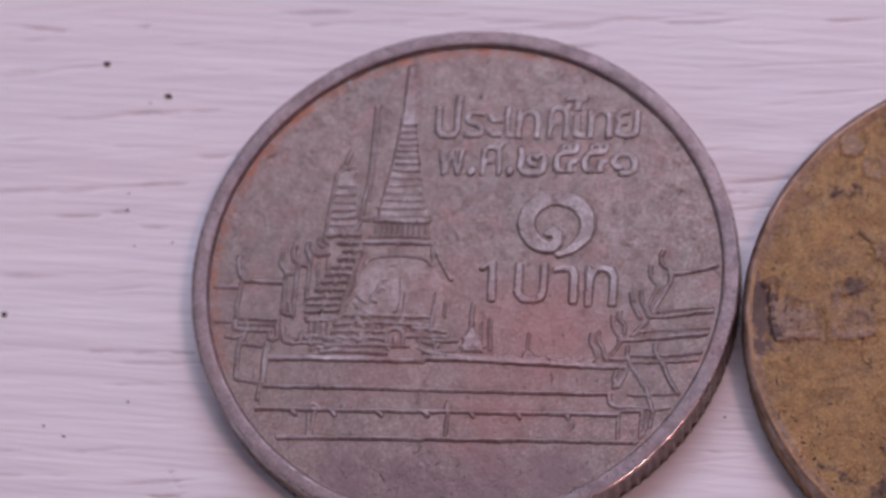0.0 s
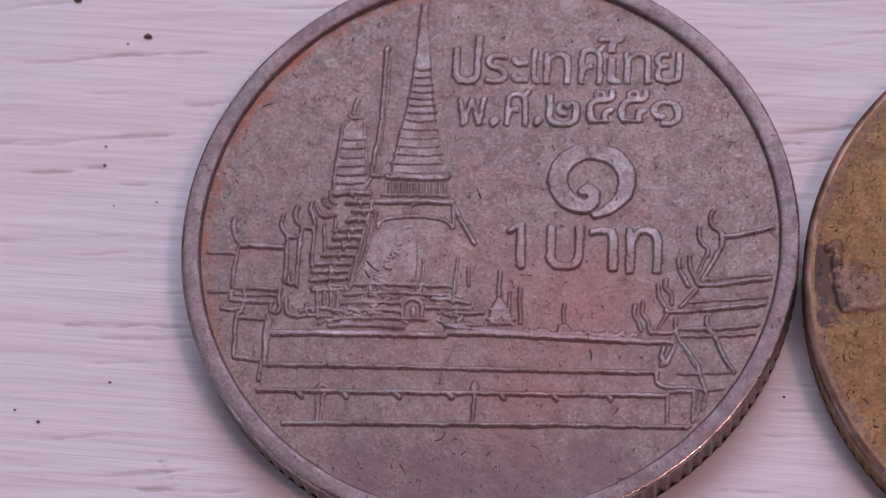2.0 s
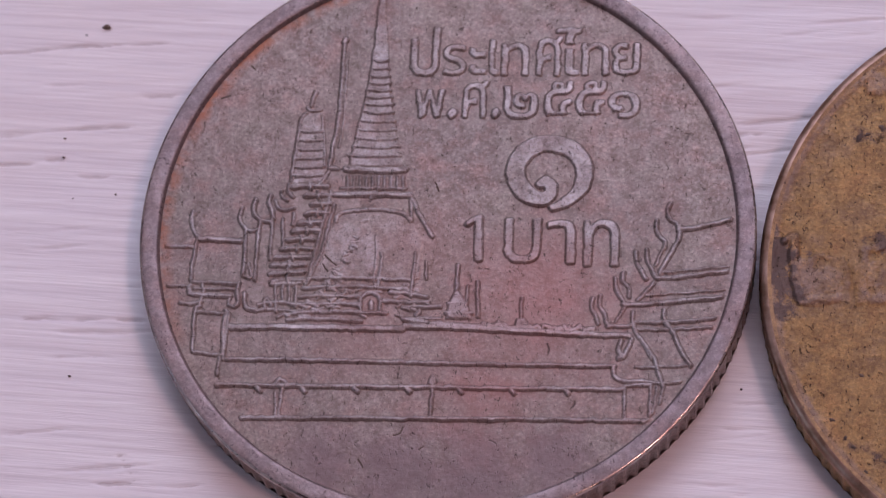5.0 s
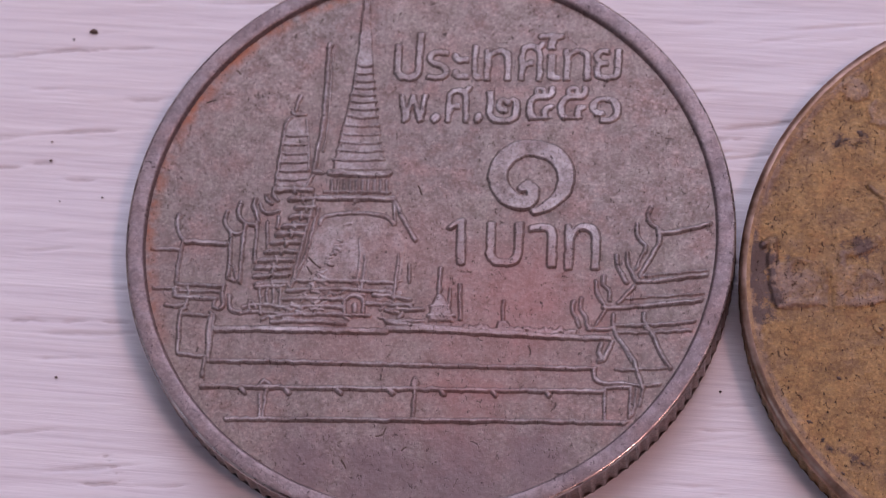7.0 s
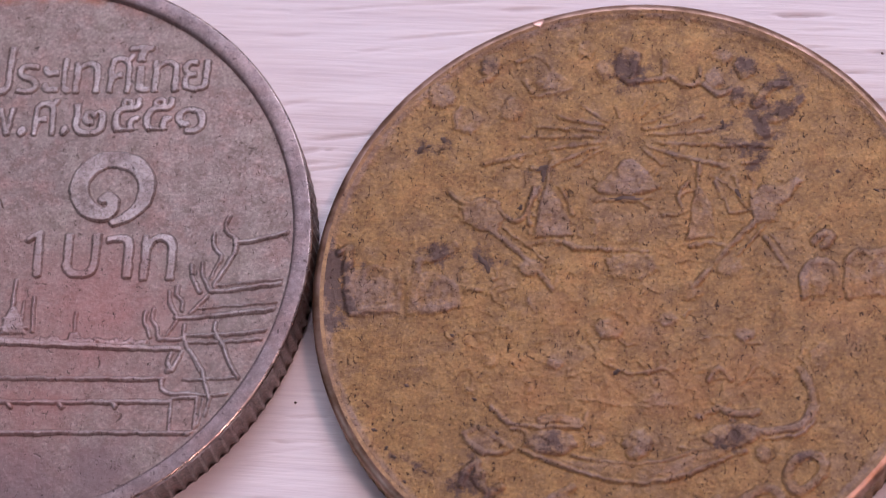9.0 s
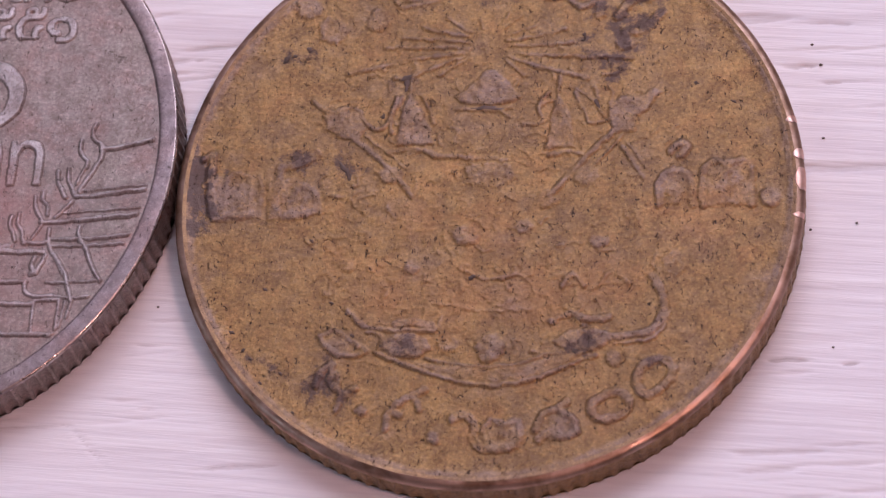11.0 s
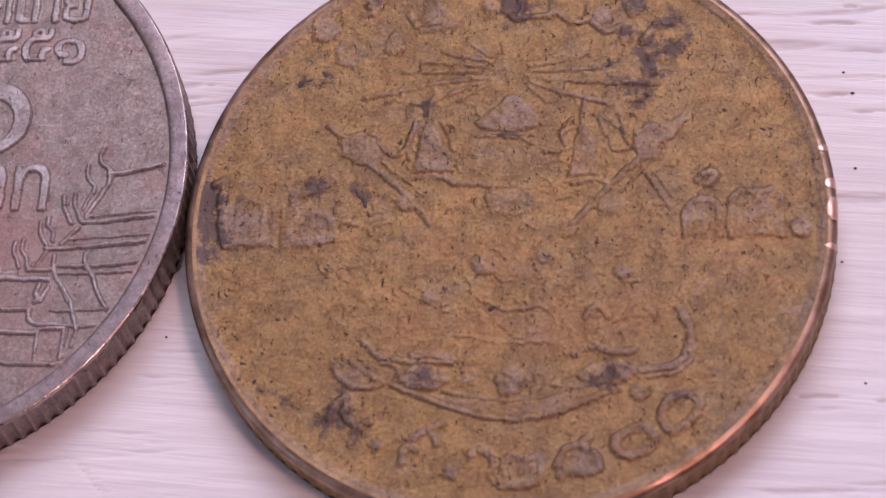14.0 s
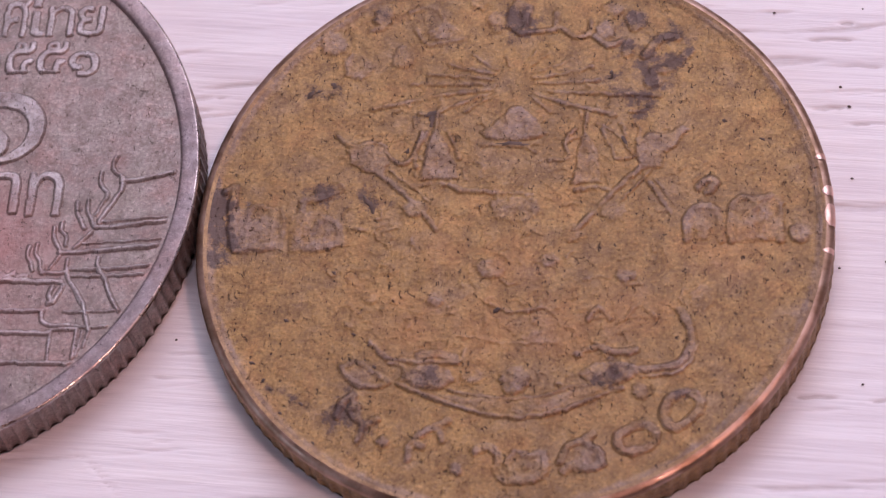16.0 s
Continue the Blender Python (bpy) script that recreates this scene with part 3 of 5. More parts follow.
line(A, "spire_ring", 0.13, 0.15, (-2.96, 4.26), (-2.44, 4.20), (-1.94, 4.24))
line(A, "spire_ring", 0.13, 0.15, (-3.02, 3.96), (-2.44, 3.90), (-1.88, 3.94))
line(A, "spire_ring", 0.13, 0.15, (-3.08, 3.63), (-2.45, 3.57), (-1.83, 3.61))
line(A, "spire_ring", 0.13, 0.15, (-3.14, 3.32), (-2.45, 3.26), (-1.78, 3.30))
line(A, "spire_ring", 0.13, 0.15, (-3.22, 3.01), (-2.46, 2.95), (-1.71, 2.99))
line(A, "spire_ring", 0.13, 0.15, (-3.29, 2.68), (-2.46, 2.62), (-1.62, 2.67))
line(A, "spire_base", 0.24, 0.16, (-3.42, 2.18), (-2.32, 2.14), (-1.43, 2.17))
line(A, "colonnette", 0.1, 0.13, (-3.33, 1.91), (-3.32, 1.46))
line(A, "colonnette", 0.1, 0.13, (-3.12, 1.91), (-3.12, 1.46))
line(A, "colonnette", 0.1, 0.13, (-2.92, 1.91), (-2.91, 1.46))
line(A, "colonnette", 0.1, 0.13, (-2.71, 1.91), (-2.71, 1.47))
line(A, "colonnette", 0.1, 0.13, (-2.50, 1.92), (-2.50, 1.47))
line(A, "colonnette", 0.1, 0.13, (-2.29, 1.92), (-2.29, 1.47))
line(A, "colonnette", 0.1, 0.13, (-2.09, 1.92), (-2.09, 1.47))
line(A, "colonnette", 0.1, 0.13, (-1.89, 1.92), (-1.88, 1.47))
line(A, "colonnette", 0.1, 0.13, (-1.68, 1.92), (-1.68, 1.47))
line(A, "colonnette", 0.1, 0.13, (-1.48, 1.92), (-1.48, 1.47))
line(A, "cornice", 0.22, 0.17, (-3.74, 1.26), (-2.47, 1.28), (-1.24, 1.25))
line(A, "cornice", 0.1, 0.12, (-3.57, 1.50), (-1.37, 1.49))
line(A, "bell_shoulder", 0.16, 0.13, (-3.62, 0.32), (-3.52, 0.60), (-2.82, 0.71), (-2.07, 0.71), (-1.42, 0.57), (-1.17, 0.33))
line(A, "bell_edge", 0.16, 0.14, (-1.20, 1.19), (-0.92, 0.66), (-0.63, 0.14), (-0.44, -0.20))
line(A, "bell_edge", 0.12, 0.12, (-1.20, 1.07), (-1.13, 0.33))
line(A, "bell_edge", 0.12, 0.12, (-3.72, 0.89), (-3.84, 0.28), (-4.04, -0.73), (-4.24, -1.34), (-4.46, -1.90))
plate(A, "bell", 0.045, (-3.56, 0.58), (-2.07, 0.69), (-1.21, 0.41), (-0.76, -0.31), (-0.78, -1.67), (-4.44, -1.70), (-4.17, -1.10), (-3.85, -0.13))
line(A, "pilaster", 0.14, 0.12, (-2.07, -0.81), (-2.08, -1.48), (-2.13, -1.96))
line(A, "pilaster", 0.1, 0.1, (-2.29, -0.12), (-2.25, -0.93), (-2.28, -1.82))
line(A, "pilaster", 0.14, 0.13, (-0.96, -0.75), (-0.99, -1.61), (-1.05, -2.30))
line(A, "pilaster", 0.1, 0.1, (-0.58, -1.11), (-0.56, -1.71))
line(A, "base_moulding", 0.15, 0.13, (-4.47, -1.72), (-2.89, -1.69), (-1.08, -1.75))
line(A, "base_moulding", 0.15, 0.13, (-4.60, -2.06), (-2.87, -1.98), (-1.17, -2.09))
line(A, "base_moulding", 0.15, 0.13, (-4.69, -2.37), (-3.77, -2.33), (-2.76, -2.34))
line(A, "base_moulding", 0.15, 0.13, (-4.79, -2.64), (-3.75, -2.59), (-2.73, -2.60))
line(A, "base_moulding", 0.15, 0.13, (-4.88, -2.94), (-3.74, -2.87), (-2.68, -2.88))
line(A, "base_moulding", 0.15, 0.13, (-5.01, -3.15), (-3.91, -3.12), (-2.63, -3.19))
line(A, "base_moulding", 0.15, 0.12, (-1.72, -2.19), (-1.20, -2.22), (-0.50, -2.34))
line(A, "base_moulding", 0.15, 0.12, (-1.92, -2.47), (-1.19, -2.53), (-0.45, -2.52))
line(A, "base_moulding", 0.15, 0.12, (-1.18, -2.71), (-0.08, -2.68))
line(A, "base_moulding", 0.15, 0.12, (-1.24, -3.12), (-0.61, -3.07), (-0.03, -3.11))
line(A, "niche_arch", 0.13, 0.13, (-2.63, -2.84), (-2.67, -2.39), (-2.37, -2.20), (-2.07, -2.35), (-2.00, -2.83))
line(A, "niche_step", 0.13, 0.12, (-2.68, -2.90), (-1.94, -2.91))
line(A, "niche_figure", 0.18, 0.1, (-2.32, -2.52), (-2.29, -2.76))
# the slender pole and the corn-cob tower
line(A, "pole", 0.15, 0.14, (-3.71, 6.73), (-3.72, 5.88), (-3.74, 4.82), (-3.78, 3.77), (-3.87, 3.05), (-3.98, 2.23))
line(A, "pole", 0.08, 0.09, (-3.57, 6.62), (-3.59, 5.45), (-3.60, 3.98), (-3.68, 2.99))
line(A, "knob", 0.22, 0.16, (-3.72, 6.85), (-3.68, 6.94))
line(A, "pole_foot", 0.16, 0.13, (-3.94, 2.23), (-3.68, 2.20))
line(A, "pole_foot", 0.12, 0.12, (-4.01, 2.07), (-4.17, 1.70), (-4.40, 1.54))
line(A, "tower_finial", 0.14, 0.14, (-4.57, 4.99), (-4.67, 4.78), (-4.68, 4.48))
line(A, "tower_finial", 0.1, 0.12, (-4.84, 4.44), (-4.70, 4.32), (-4.37, 4.34))
plate(A, "tower", 0.05, (-4.89, 4.18), (-4.47, 4.23), (-4.27, 3.87), (-4.12, 1.70), (-5.26, 1.61), (-5.18, 2.73), (-5.06, 3.93))
line(A, "tower_edge", 0.13, 0.14, (-4.85, 4.23), (-5.01, 4.01), (-5.08, 3.35), (-5.15, 2.53), (-5.21, 1.74))
line(A, "tower_ring", 0.12, 0.14, (-5.08, 3.56), (-4.70, 3.52), (-4.29, 3.56))
line(A, "tower_ring", 0.12, 0.14, (-5.09, 3.23), (-4.68, 3.19), (-4.27, 3.23))
line(A, "tower_ring", 0.12, 0.14, (-5.13, 2.90), (-4.66, 2.86), (-4.25, 2.90))
line(A, "tower_ring", 0.12, 0.14, (-5.15, 2.57), (-4.64, 2.53), (-4.23, 2.57))
line(A, "tower_ring", 0.12, 0.14, (-5.17, 2.25), (-4.62, 2.21), (-4.21, 2.25))
line(A, "tower_ring", 0.12, 0.14, (-5.21, 1.94), (-4.61, 1.90), (-4.20, 1.95))
line(A, "tower_edge", 0.12, 0.1, (-4.32, 4.10), (-4.22, 3.35), (-4.13, 2.32))
# the stepped terrace between them
line(A, "terrace_step", 0.17, 0.15, (-5.20, 1.51), (-4.59, 1.56), (-3.98, 1.56))
line(A, "terrace_block", 0.2, 0.16, (-5.14, 1.53), (-5.03, 1.55))
line(A, "terrace_block", 0.13, 0.17, (-4.59, 1.66), (-4.54, 1.46))
line(A, "terrace_step", 0.17, 0.15, (-4.72, 1.21), (-4.29, 1.25), (-3.85, 1.26))
line(A, "terrace_block", 0.2, 0.16, (-4.66, 1.23), (-4.55, 1.25))
line(A, "terrace_block", 0.13, 0.17, (-4.30, 1.36), (-4.25, 1.15))
line(A, "terrace_step", 0.17, 0.15, (-4.49, 0.89), (-4.17, 0.93), (-3.87, 0.93))
line(A, "terrace_block", 0.2, 0.16, (-4.44, 0.91), (-4.33, 0.93))
line(A, "terrace_block", 0.13, 0.17, (-4.17, 1.03), (-4.13, 0.82))
line(A, "terrace_step", 0.17, 0.15, (-4.64, 0.55), (-4.31, 0.60), (-3.96, 0.60))
line(A, "terrace_block", 0.2, 0.16, (-4.59, 0.57), (-4.48, 0.59))
line(A, "terrace_block", 0.13, 0.17, (-4.31, 0.70), (-4.27, 0.49))
line(A, "terrace_step", 0.17, 0.15, (-4.88, 0.23), (-4.51, 0.27), (-4.13, 0.27))
line(A, "terrace_block", 0.2, 0.16, (-4.83, 0.25), (-4.72, 0.27))
line(A, "terrace_block", 0.13, 0.17, (-4.52, 0.37), (-4.47, 0.17))
line(A, "terrace_step", 0.17, 0.15, (-5.05, -0.08), (-4.63, -0.03), (-4.20, -0.03))
line(A, "terrace_block", 0.2, 0.16, (-4.99, -0.05), (-4.88, -0.03))
line(A, "terrace_block", 0.13, 0.17, (-4.63, 0.07), (-4.58, -0.13))
line(A, "terrace_step", 0.17, 0.15, (-5.22, -0.38), (-4.77, -0.33), (-4.33, -0.33))
line(A, "terrace_block", 0.2, 0.16, (-5.16, -0.36), (-5.05, -0.34))
line(A, "terrace_block", 0.13, 0.17, (-4.78, -0.23), (-4.73, -0.43))
line(A, "terrace_step", 0.17, 0.15, (-5.38, -0.70), (-4.89, -0.66), (-4.39, -0.65))
line(A, "terrace_block", 0.2, 0.16, (-5.33, -0.68), (-5.22, -0.66))
line(A, "terrace_block", 0.13, 0.17, (-4.89, -0.56), (-4.84, -0.76))
line(A, "terrace_step", 0.17, 0.15, (-5.59, -1.01), (-5.03, -0.97), (-4.48, -0.96))
line(A, "terrace_block", 0.2, 0.16, (-5.53, -0.99), (-5.42, -0.97))
line(A, "terrace_block", 0.13, 0.17, (-5.04, -0.87), (-4.99, -1.07))
line(A, "terrace_step", 0.17, 0.15, (-5.68, -1.29), (-5.13, -1.25), (-4.57, -1.24))
line(A, "terrace_block", 0.2, 0.16, (-5.62, -1.27), (-5.52, -1.25))
line(A, "terrace_block", 0.13, 0.17, (-5.13, -1.15), (-5.08, -1.35))
line(A, "terrace_step", 0.17, 0.15, (-5.70, -1.57), (-5.15, -1.53), (-4.60, -1.52))
line(A, "terrace_block", 0.2, 0.16, (-5.64, -1.55), (-5.53, -1.53))
line(A, "terrace_block", 0.13, 0.17, (-5.15, -1.43), (-5.11, -1.62))
line(A, "terrace_step", 0.17, 0.15, (-5.65, -1.83), (-5.13, -1.78), (-4.62, -1.78))
line(A, "terrace_block", 0.2, 0.16, (-5.59, -1.81), (-5.48, -1.79))
line(A, "terrace_block", 0.13, 0.17, (-5.14, -1.68), (-5.09, -1.88))
line(A, "terrace_edge", 0.12, 0.12, (-3.86, 1.40), (-4.00, 0.58), (-4.21, -0.53), (-4.44, -1.74))
line(A, "terrace_post", 0.1, 0.12, (-5.49, -1.98), (-5.45, -2.55))
line(A, "terrace_post", 0.1, 0.12, (-5.27, -1.98), (-5.23, -2.55))
line(A, "terrace_post", 0.1, 0.12, (-5.05, -1.98), (-5.01, -2.54))
line(A, "terrace_post", 0.1, 0.12, (-4.83, -1.98), (-4.79, -2.54))
line(A, "terrace_foot", 0.16, 0.13, (-5.64, -1.91), (-4.72, -1.90))
line(A, "terrace_foot", 0.14, 0.12, (-6.01, -2.65), (-5.60, -2.55), (-4.86, -2.62))
line(A, "terrace_foot", 0.12, 0.1, (-6.14, -2.87), (-5.59, -2.79), (-4.85, -2.86))
line(A, "scroll", 0.12, 0.13, (-5.77, -2.79), (-5.86, -2.55), (-5.72, -2.42), (-5.59, -2.65))
line(A, "scroll", 0.12, 0.13, (-5.45, -2.65), (-5.42, -2.86))
# the halls with their horned roofs, on the side of the tower
line(A, "roof_horn", 0.15, 0.15, (-8.43, 0.61), (-8.46, 0.33), (-8.41, 0.08), (-8.26, -0.16), (-8.10, -0.36))
line(A, "roof_ridge", 0.2, 0.15, (-8.10, -0.34), (-7.61, -0.35), (-6.78, -0.41))
line(A, "gable_edge", 0.13, 0.14, (-8.21, -0.32), (-8.26, -0.87), (-8.32, -1.37), (-8.30, -1.85))
line(A, "eave", 0.13, 0.14, (-8.30, -1.87), (-7.50, -1.88), (-6.75, -1.94))
line(A, "roof_ridge", 0.14, 0.1, (-9.24, -0.59), (-8.79, -0.60), (-8.34, -0.62))
line(A, "wall_line", 0.12, 0.1, (-9.09, -2.00), (-8.68, -1.99), (-8.35, -2.01))
line(A, "roof_horn", 0.15, 0.16, (-6.80, 0.74), (-6.86, 0.42), (-6.77, 0.22), (-6.62, 0.01))
line(A, "gable_edge", 0.14, 0.14, (-6.61, 0.01), (-6.59, -0.75), (-6.61, -1.60))
line(A, "gable_edge", 0.12, 0.12, (-6.61, -1.64), (-6.44, -1.72), (-6.29, -1.67), (-6.42, -1.36), (-6.45, -1.20))
line(A, "roof_ridge", 0.13, 0.13, (-6.59, 0.01), (-6.40, -0.06), (-6.22, 0.02))
line(A, "roof_horn", 0.15, 0.16, (-6.36, 1.08), (-6.41, 0.78), (-6.36, 0.54), (-6.16, 0.34))
line(A, "gable_edge", 0.14, 0.14, (-6.16, 0.30), (-6.20, -0.55), (-6.19, -1.75))
line(A, "roof_ridge", 0.14, 0.13, (-6.16, 0.32), (-5.81, 0.26))
line(A, "roof_horn", 0.15, 0.16, (-5.85, 1.24), (-5.90, 0.96), (-5.80, 0.67), (-5.71, 0.42))
line(A, "gable_edge", 0.12, 0.12, (-5.77, 0.42), (-5.74, -0.34), (-5.75, -1.05))
line(A, "roof_horn", 0.12, 0.14, (-5.69, 1.04), (-5.62, 0.79), (-5.39, 0.71), (-5.06, 0.75))
line(A, "roof_horn", 0.12, 0.14, (-5.28, 1.61), (-5.28, 1.33), (-5.12, 1.17))
line(A, "roof_horn", 0.1, 0.12, (-5.51, 1.39), (-5.46, 1.17), (-5.26, 1.04))
line(A, "roof_tile_edge", 0.11, 0.11, (-5.41, 0.37), (-5.35, -0.54))
line(A, "roof_tile_edge", 0.11, 0.11, (-5.05, 0.57), (-5.06, 0.17))
line(A, "eave", 0.16, 0.15, (-8.33, -2.01), (-8.33, -2.25), (-7.92, -2.32), (-7.43, -2.34), (-6.95, -2.37))
line(A, "eave", 0.1, 0.1, (-8.19, -2.09), (-7.48, -2.10), (-6.82, -2.12))
line(A, "bracket", 0.15, 0.15, (-6.70, -1.90), (-6.74, -2.19), (-6.68, -2.56), (-6.78, -2.72))
line(A, "bracket", 0.15, 0.15, (-6.50, -2.23), (-6.49, -2.56), (-6.37, -2.79), (-6.14, -2.83))
line(A, "eave_post", 0.12, 0.12, (-7.91, -1.93), (-7.88, -2.32), (-7.97, -2.67))
line(A, "eave_post", 0.11, 0.11, (-6.95, -2.39), (-7.00, -2.64), (-6.85, -2.72))
line(A, "wall_line", 0.14, 0.12, (-8.60, -2.60), (-8.23, -2.63), (-7.90, -2.57))
line(A, "window_frame", 0.15, 0.14, (-7.96, -2.73), (-8.10, -2.89), (-8.09, -3.56), (-8.08, -4.18), (-7.96, -4.31), (-7.18, -4.40), (-7.07, -4.30), (-7.11, -3.55), (-7.08, -2.88))
line(A, "window_frame", 0.11, 0.11, (-8.02, -2.91), (-7.62, -2.94), (-7.13, -2.96))
line(A, "wall_corner", 0.14, 0.13, (-6.98, -2.96), (-7.00, -3.74), (-7.06, -4.53))
line(A, "wall_corner", 0.12, 0.12, (-7.17, -4.45), (-7.20, -4.77), (-7.20, -5.08))
# the courtyard wall
line(A, "wall_coping", 0.24, 0.17, (-6.88, -3.43), (-4.82, -3.41), (-2.62, -3.44), (-1.24, -3.45))
line(A, "wall_coping", 0.22, 0.17, (-1.19, -3.37), (0.49, -3.39), (2.86, -3.51), (4.67, -3.58), (6.08, -3.63))
line(A, "wall_coping", 0.18, 0.15, (-1.20, -3.14), (-0.61, -3.21), (0.16, -3.28), (1.26, -3.35))
line(A, "wall_course", 0.16, 0.16, (-6.95, -4.55), (-3.65, -4.55), (-0.01, -4.61), (2.89, -4.65), (5.62, -4.66))
line(A, "wall_course", 0.17, 0.16, (-7.18, -5.42), (-4.33, -5.43), (-0.33, -5.44), (2.91, -5.44), (5.93, -5.44))
line(A, "wall_foot", 0.16, 0.17, (-6.30, -6.53), (-2.82, -6.51), (1.15, -6.50), (4.01, -6.48), (6.83, -6.50))
line(A, "corbel", 0.16, 0.16, (-5.90, -5.50), (-5.77, -5.62))
line(A, "corbel", 0.16, 0.16, (-4.40, -5.51), (-4.29, -5.62))
line(A, "corbel", 0.16, 0.16, (-2.71, -5.51), (-2.60, -5.62))
line(A, "corbel", 0.16, 0.16, (-1.02, -5.50), (-0.91, -5.62))
line(A, "corbel", 0.16, 0.16, (0.66, -5.50), (0.77, -5.62))
line(A, "corbel", 0.16, 0.16, (2.33, -5.50), (2.44, -5.62))
line(A, "corbel", 0.16, 0.16, (4.06, -5.48), (4.17, -5.60))
line(A, "gate_post", 0.12, 0.12, (-5.06, -5.47), (-5.08, -5.97), (-5.11, -6.46))
line(A, "gate_post", 0.1, 0.1, (-5.26, -5.67), (-5.21, -6.44))
line(A, "gate_peak", 0.16, 0.15, (-5.28, -5.36), (-5.13, -5.21), (-4.94, -5.36))
line(A, "wall_post", 0.13, 0.13, (-0.20, -5.13), (-0.21, -5.80), (-0.22, -6.42))
line(A, "gate_peak", 0.14, 0.14, (-0.29, -5.30), (-0.20, -5.07), (-0.11, -5.30))
line(A, "gate_post", 0.12, 0.12, (5.96, -5.35), (5.95, -5.89), (5.98, -6.42))
# the small shrines and trees behind the wall
line(A, "shrine_spire", 0.13, 0.14, (0.46, -1.22), (0.45, -1.70), (0.46, -2.13))
plate(A, "shrine", 0.13, (0.41, -2.17), (0.55, -2.17), (0.82, -2.59), (0.96, -3.08), (0.15, -3.08), (0.21, -2.59))
line(A, "shrine_step", 0.14, 0.14, (0.20, -2.56), (0.79, -2.55))
line(A, "shrine_step", 0.14, 0.14, (0.14, -2.89), (0.99, -2.90))
line(A, "shrine_pole", 0.14, 0.14, (1.13, -1.81), (1.15, -2.28), (1.19, -3.00))
line(A, "shrine_pole", 0.1, 0.1, (0.80, -1.93), (0.82, -2.48))
line(A, "shrine_spire", 0.11, 0.12, (2.58, -2.35), (2.57, -2.71), (2.58, -3.06))
plate(A, "shrine", 0.12, (2.44, -3.06), (2.70, -3.06), (2.93, -3.37), (2.38, -3.37))
line(A, "tree_clump", 0.2, 0.12, (1.36, -3.25), (1.48, -3.36))
line(A, "tree_clump", 0.2, 0.12, (1.53, -3.29), (1.64, -3.38))
line(A, "tree_clump", 0.2, 0.12, (1.69, -3.32), (1.80, -3.30))
line(A, "tree_clump", 0.2, 0.12, (1.85, -3.22), (1.97, -3.44))
line(A, "tree_clump", 0.2, 0.12, (2.01, -3.26), (2.12, -3.34))
line(A, "tree_clump", 0.2, 0.12, (2.18, -3.40), (2.29, -3.38))
line(A, "tree_clump", 0.2, 0.12, (2.34, -3.37), (2.45, -3.37))
line(A, "tree_clump", 0.2, 0.12, (2.50, -3.35), (2.62, -3.33))
line(A, "tree_clump", 0.2, 0.12, (2.68, -3.35), (2.79, -3.45))
line(A, "tree_clump", 0.2, 0.12, (2.84, -3.33), (2.95, -3.43))
line(A, "tree_clump", 0.2, 0.12, (3.00, -3.37), (3.11, -3.33))
line(A, "tree_clump", 0.2, 0.12, (3.16, -3.39), (3.27, -3.42))
line(A, "tree_clump", 0.2, 0.12, (3.32, -3.31), (3.43, -3.33))
line(A, "tree_clump", 0.2, 0.12, (3.49, -3.40), (3.60, -3.40))
line(A, "tree_clump", 0.2, 0.12, (3.65, -3.38), (3.76, -3.48))
line(A, "tree_clump", 0.2, 0.12, (3.81, -3.38), (3.92, -3.48))
line(A, "tree_clump", 0.2, 0.12, (3.97, -3.34), (4.08, -3.47))
line(A, "tree_clump", 0.2, 0.12, (4.14, -3.36), (4.26, -3.49))
line(A, "tree_clump", 0.2, 0.12, (4.31, -3.43), (4.42, -3.37))
line(A, "tree_clump", 0.2, 0.12, (4.47, -3.30), (4.58, -3.39))
line(A, "tree_clump", 0.2, 0.12, (4.63, -3.45), (4.74, -3.43))
line(A, "tree_clump", 0.2, 0.12, (4.79, -3.39), (4.90, -3.41))
# the tiered roofs on the side of the value
line(A, "roof_horn", 0.14, 0.16, (7.32, 1.00), (7.23, 0.67), (7.36, 0.39), (7.54, 0.27), (7.59, 0.03))
line(A, "roof_horn", 0.15, 0.16, (6.88, 0.37), (6.89, 0.03), (7.02, -0.21), (7.16, -0.37), (7.16, -0.57))
line(A, "gable_edge", 0.16, 0.15, (7.64, 0.19), (7.61, -0.25), (7.31, -0.85), (6.99, -1.45))
line(A, "gable_edge", 0.11, 0.12, (7.11, -0.61), (6.99, -0.89), (6.88, -1.17))
line(A, "roof_ridge", 0.17, 0.13, (7.64, 0.09), (8.08, 0.14), (8.71, 0.28), (9.39, 0.48))
line(A, "roof_horn", 0.15, 0.16, (6.22, -0.73), (6.27, -1.10), (6.41, -1.37), (6.56, -1.65))
line(A, "roof_horn", 0.15, 0.16, (6.59, -0.65), (6.61, -0.98), (6.74, -1.29), (6.85, -1.56), (6.99, -1.64))
line(A, "eave", 0.16, 0.16, (6.89, -1.62), (7.53, -1.60), (8.44, -1.47), (9.35, -1.35))
line(A, "roof_ridge", 0.1, 0.1, (7.10, -1.43), (8.08, -1.32), (9.32, -1.19))
line(A, "roof_horn", 0.15, 0.16, (5.58, -1.65), (5.62, -2.05), (5.80, -2.36), (5.92, -2.58))
line(A, "roof_horn", 0.15, 0.16, (5.84, -1.46), (5.85, -1.77), (6.02, -1.96), (6.03, -2.28))
line(A, "gable_edge", 0.14, 0.14, (6.81, -1.78), (6.60, -2.08), (6.32, -2.39))
line(A, "eave", 0.16, 0.16, (5.84, -2.56), (6.82, -2.50), (8.09, -2.38), (9.32, -2.25))
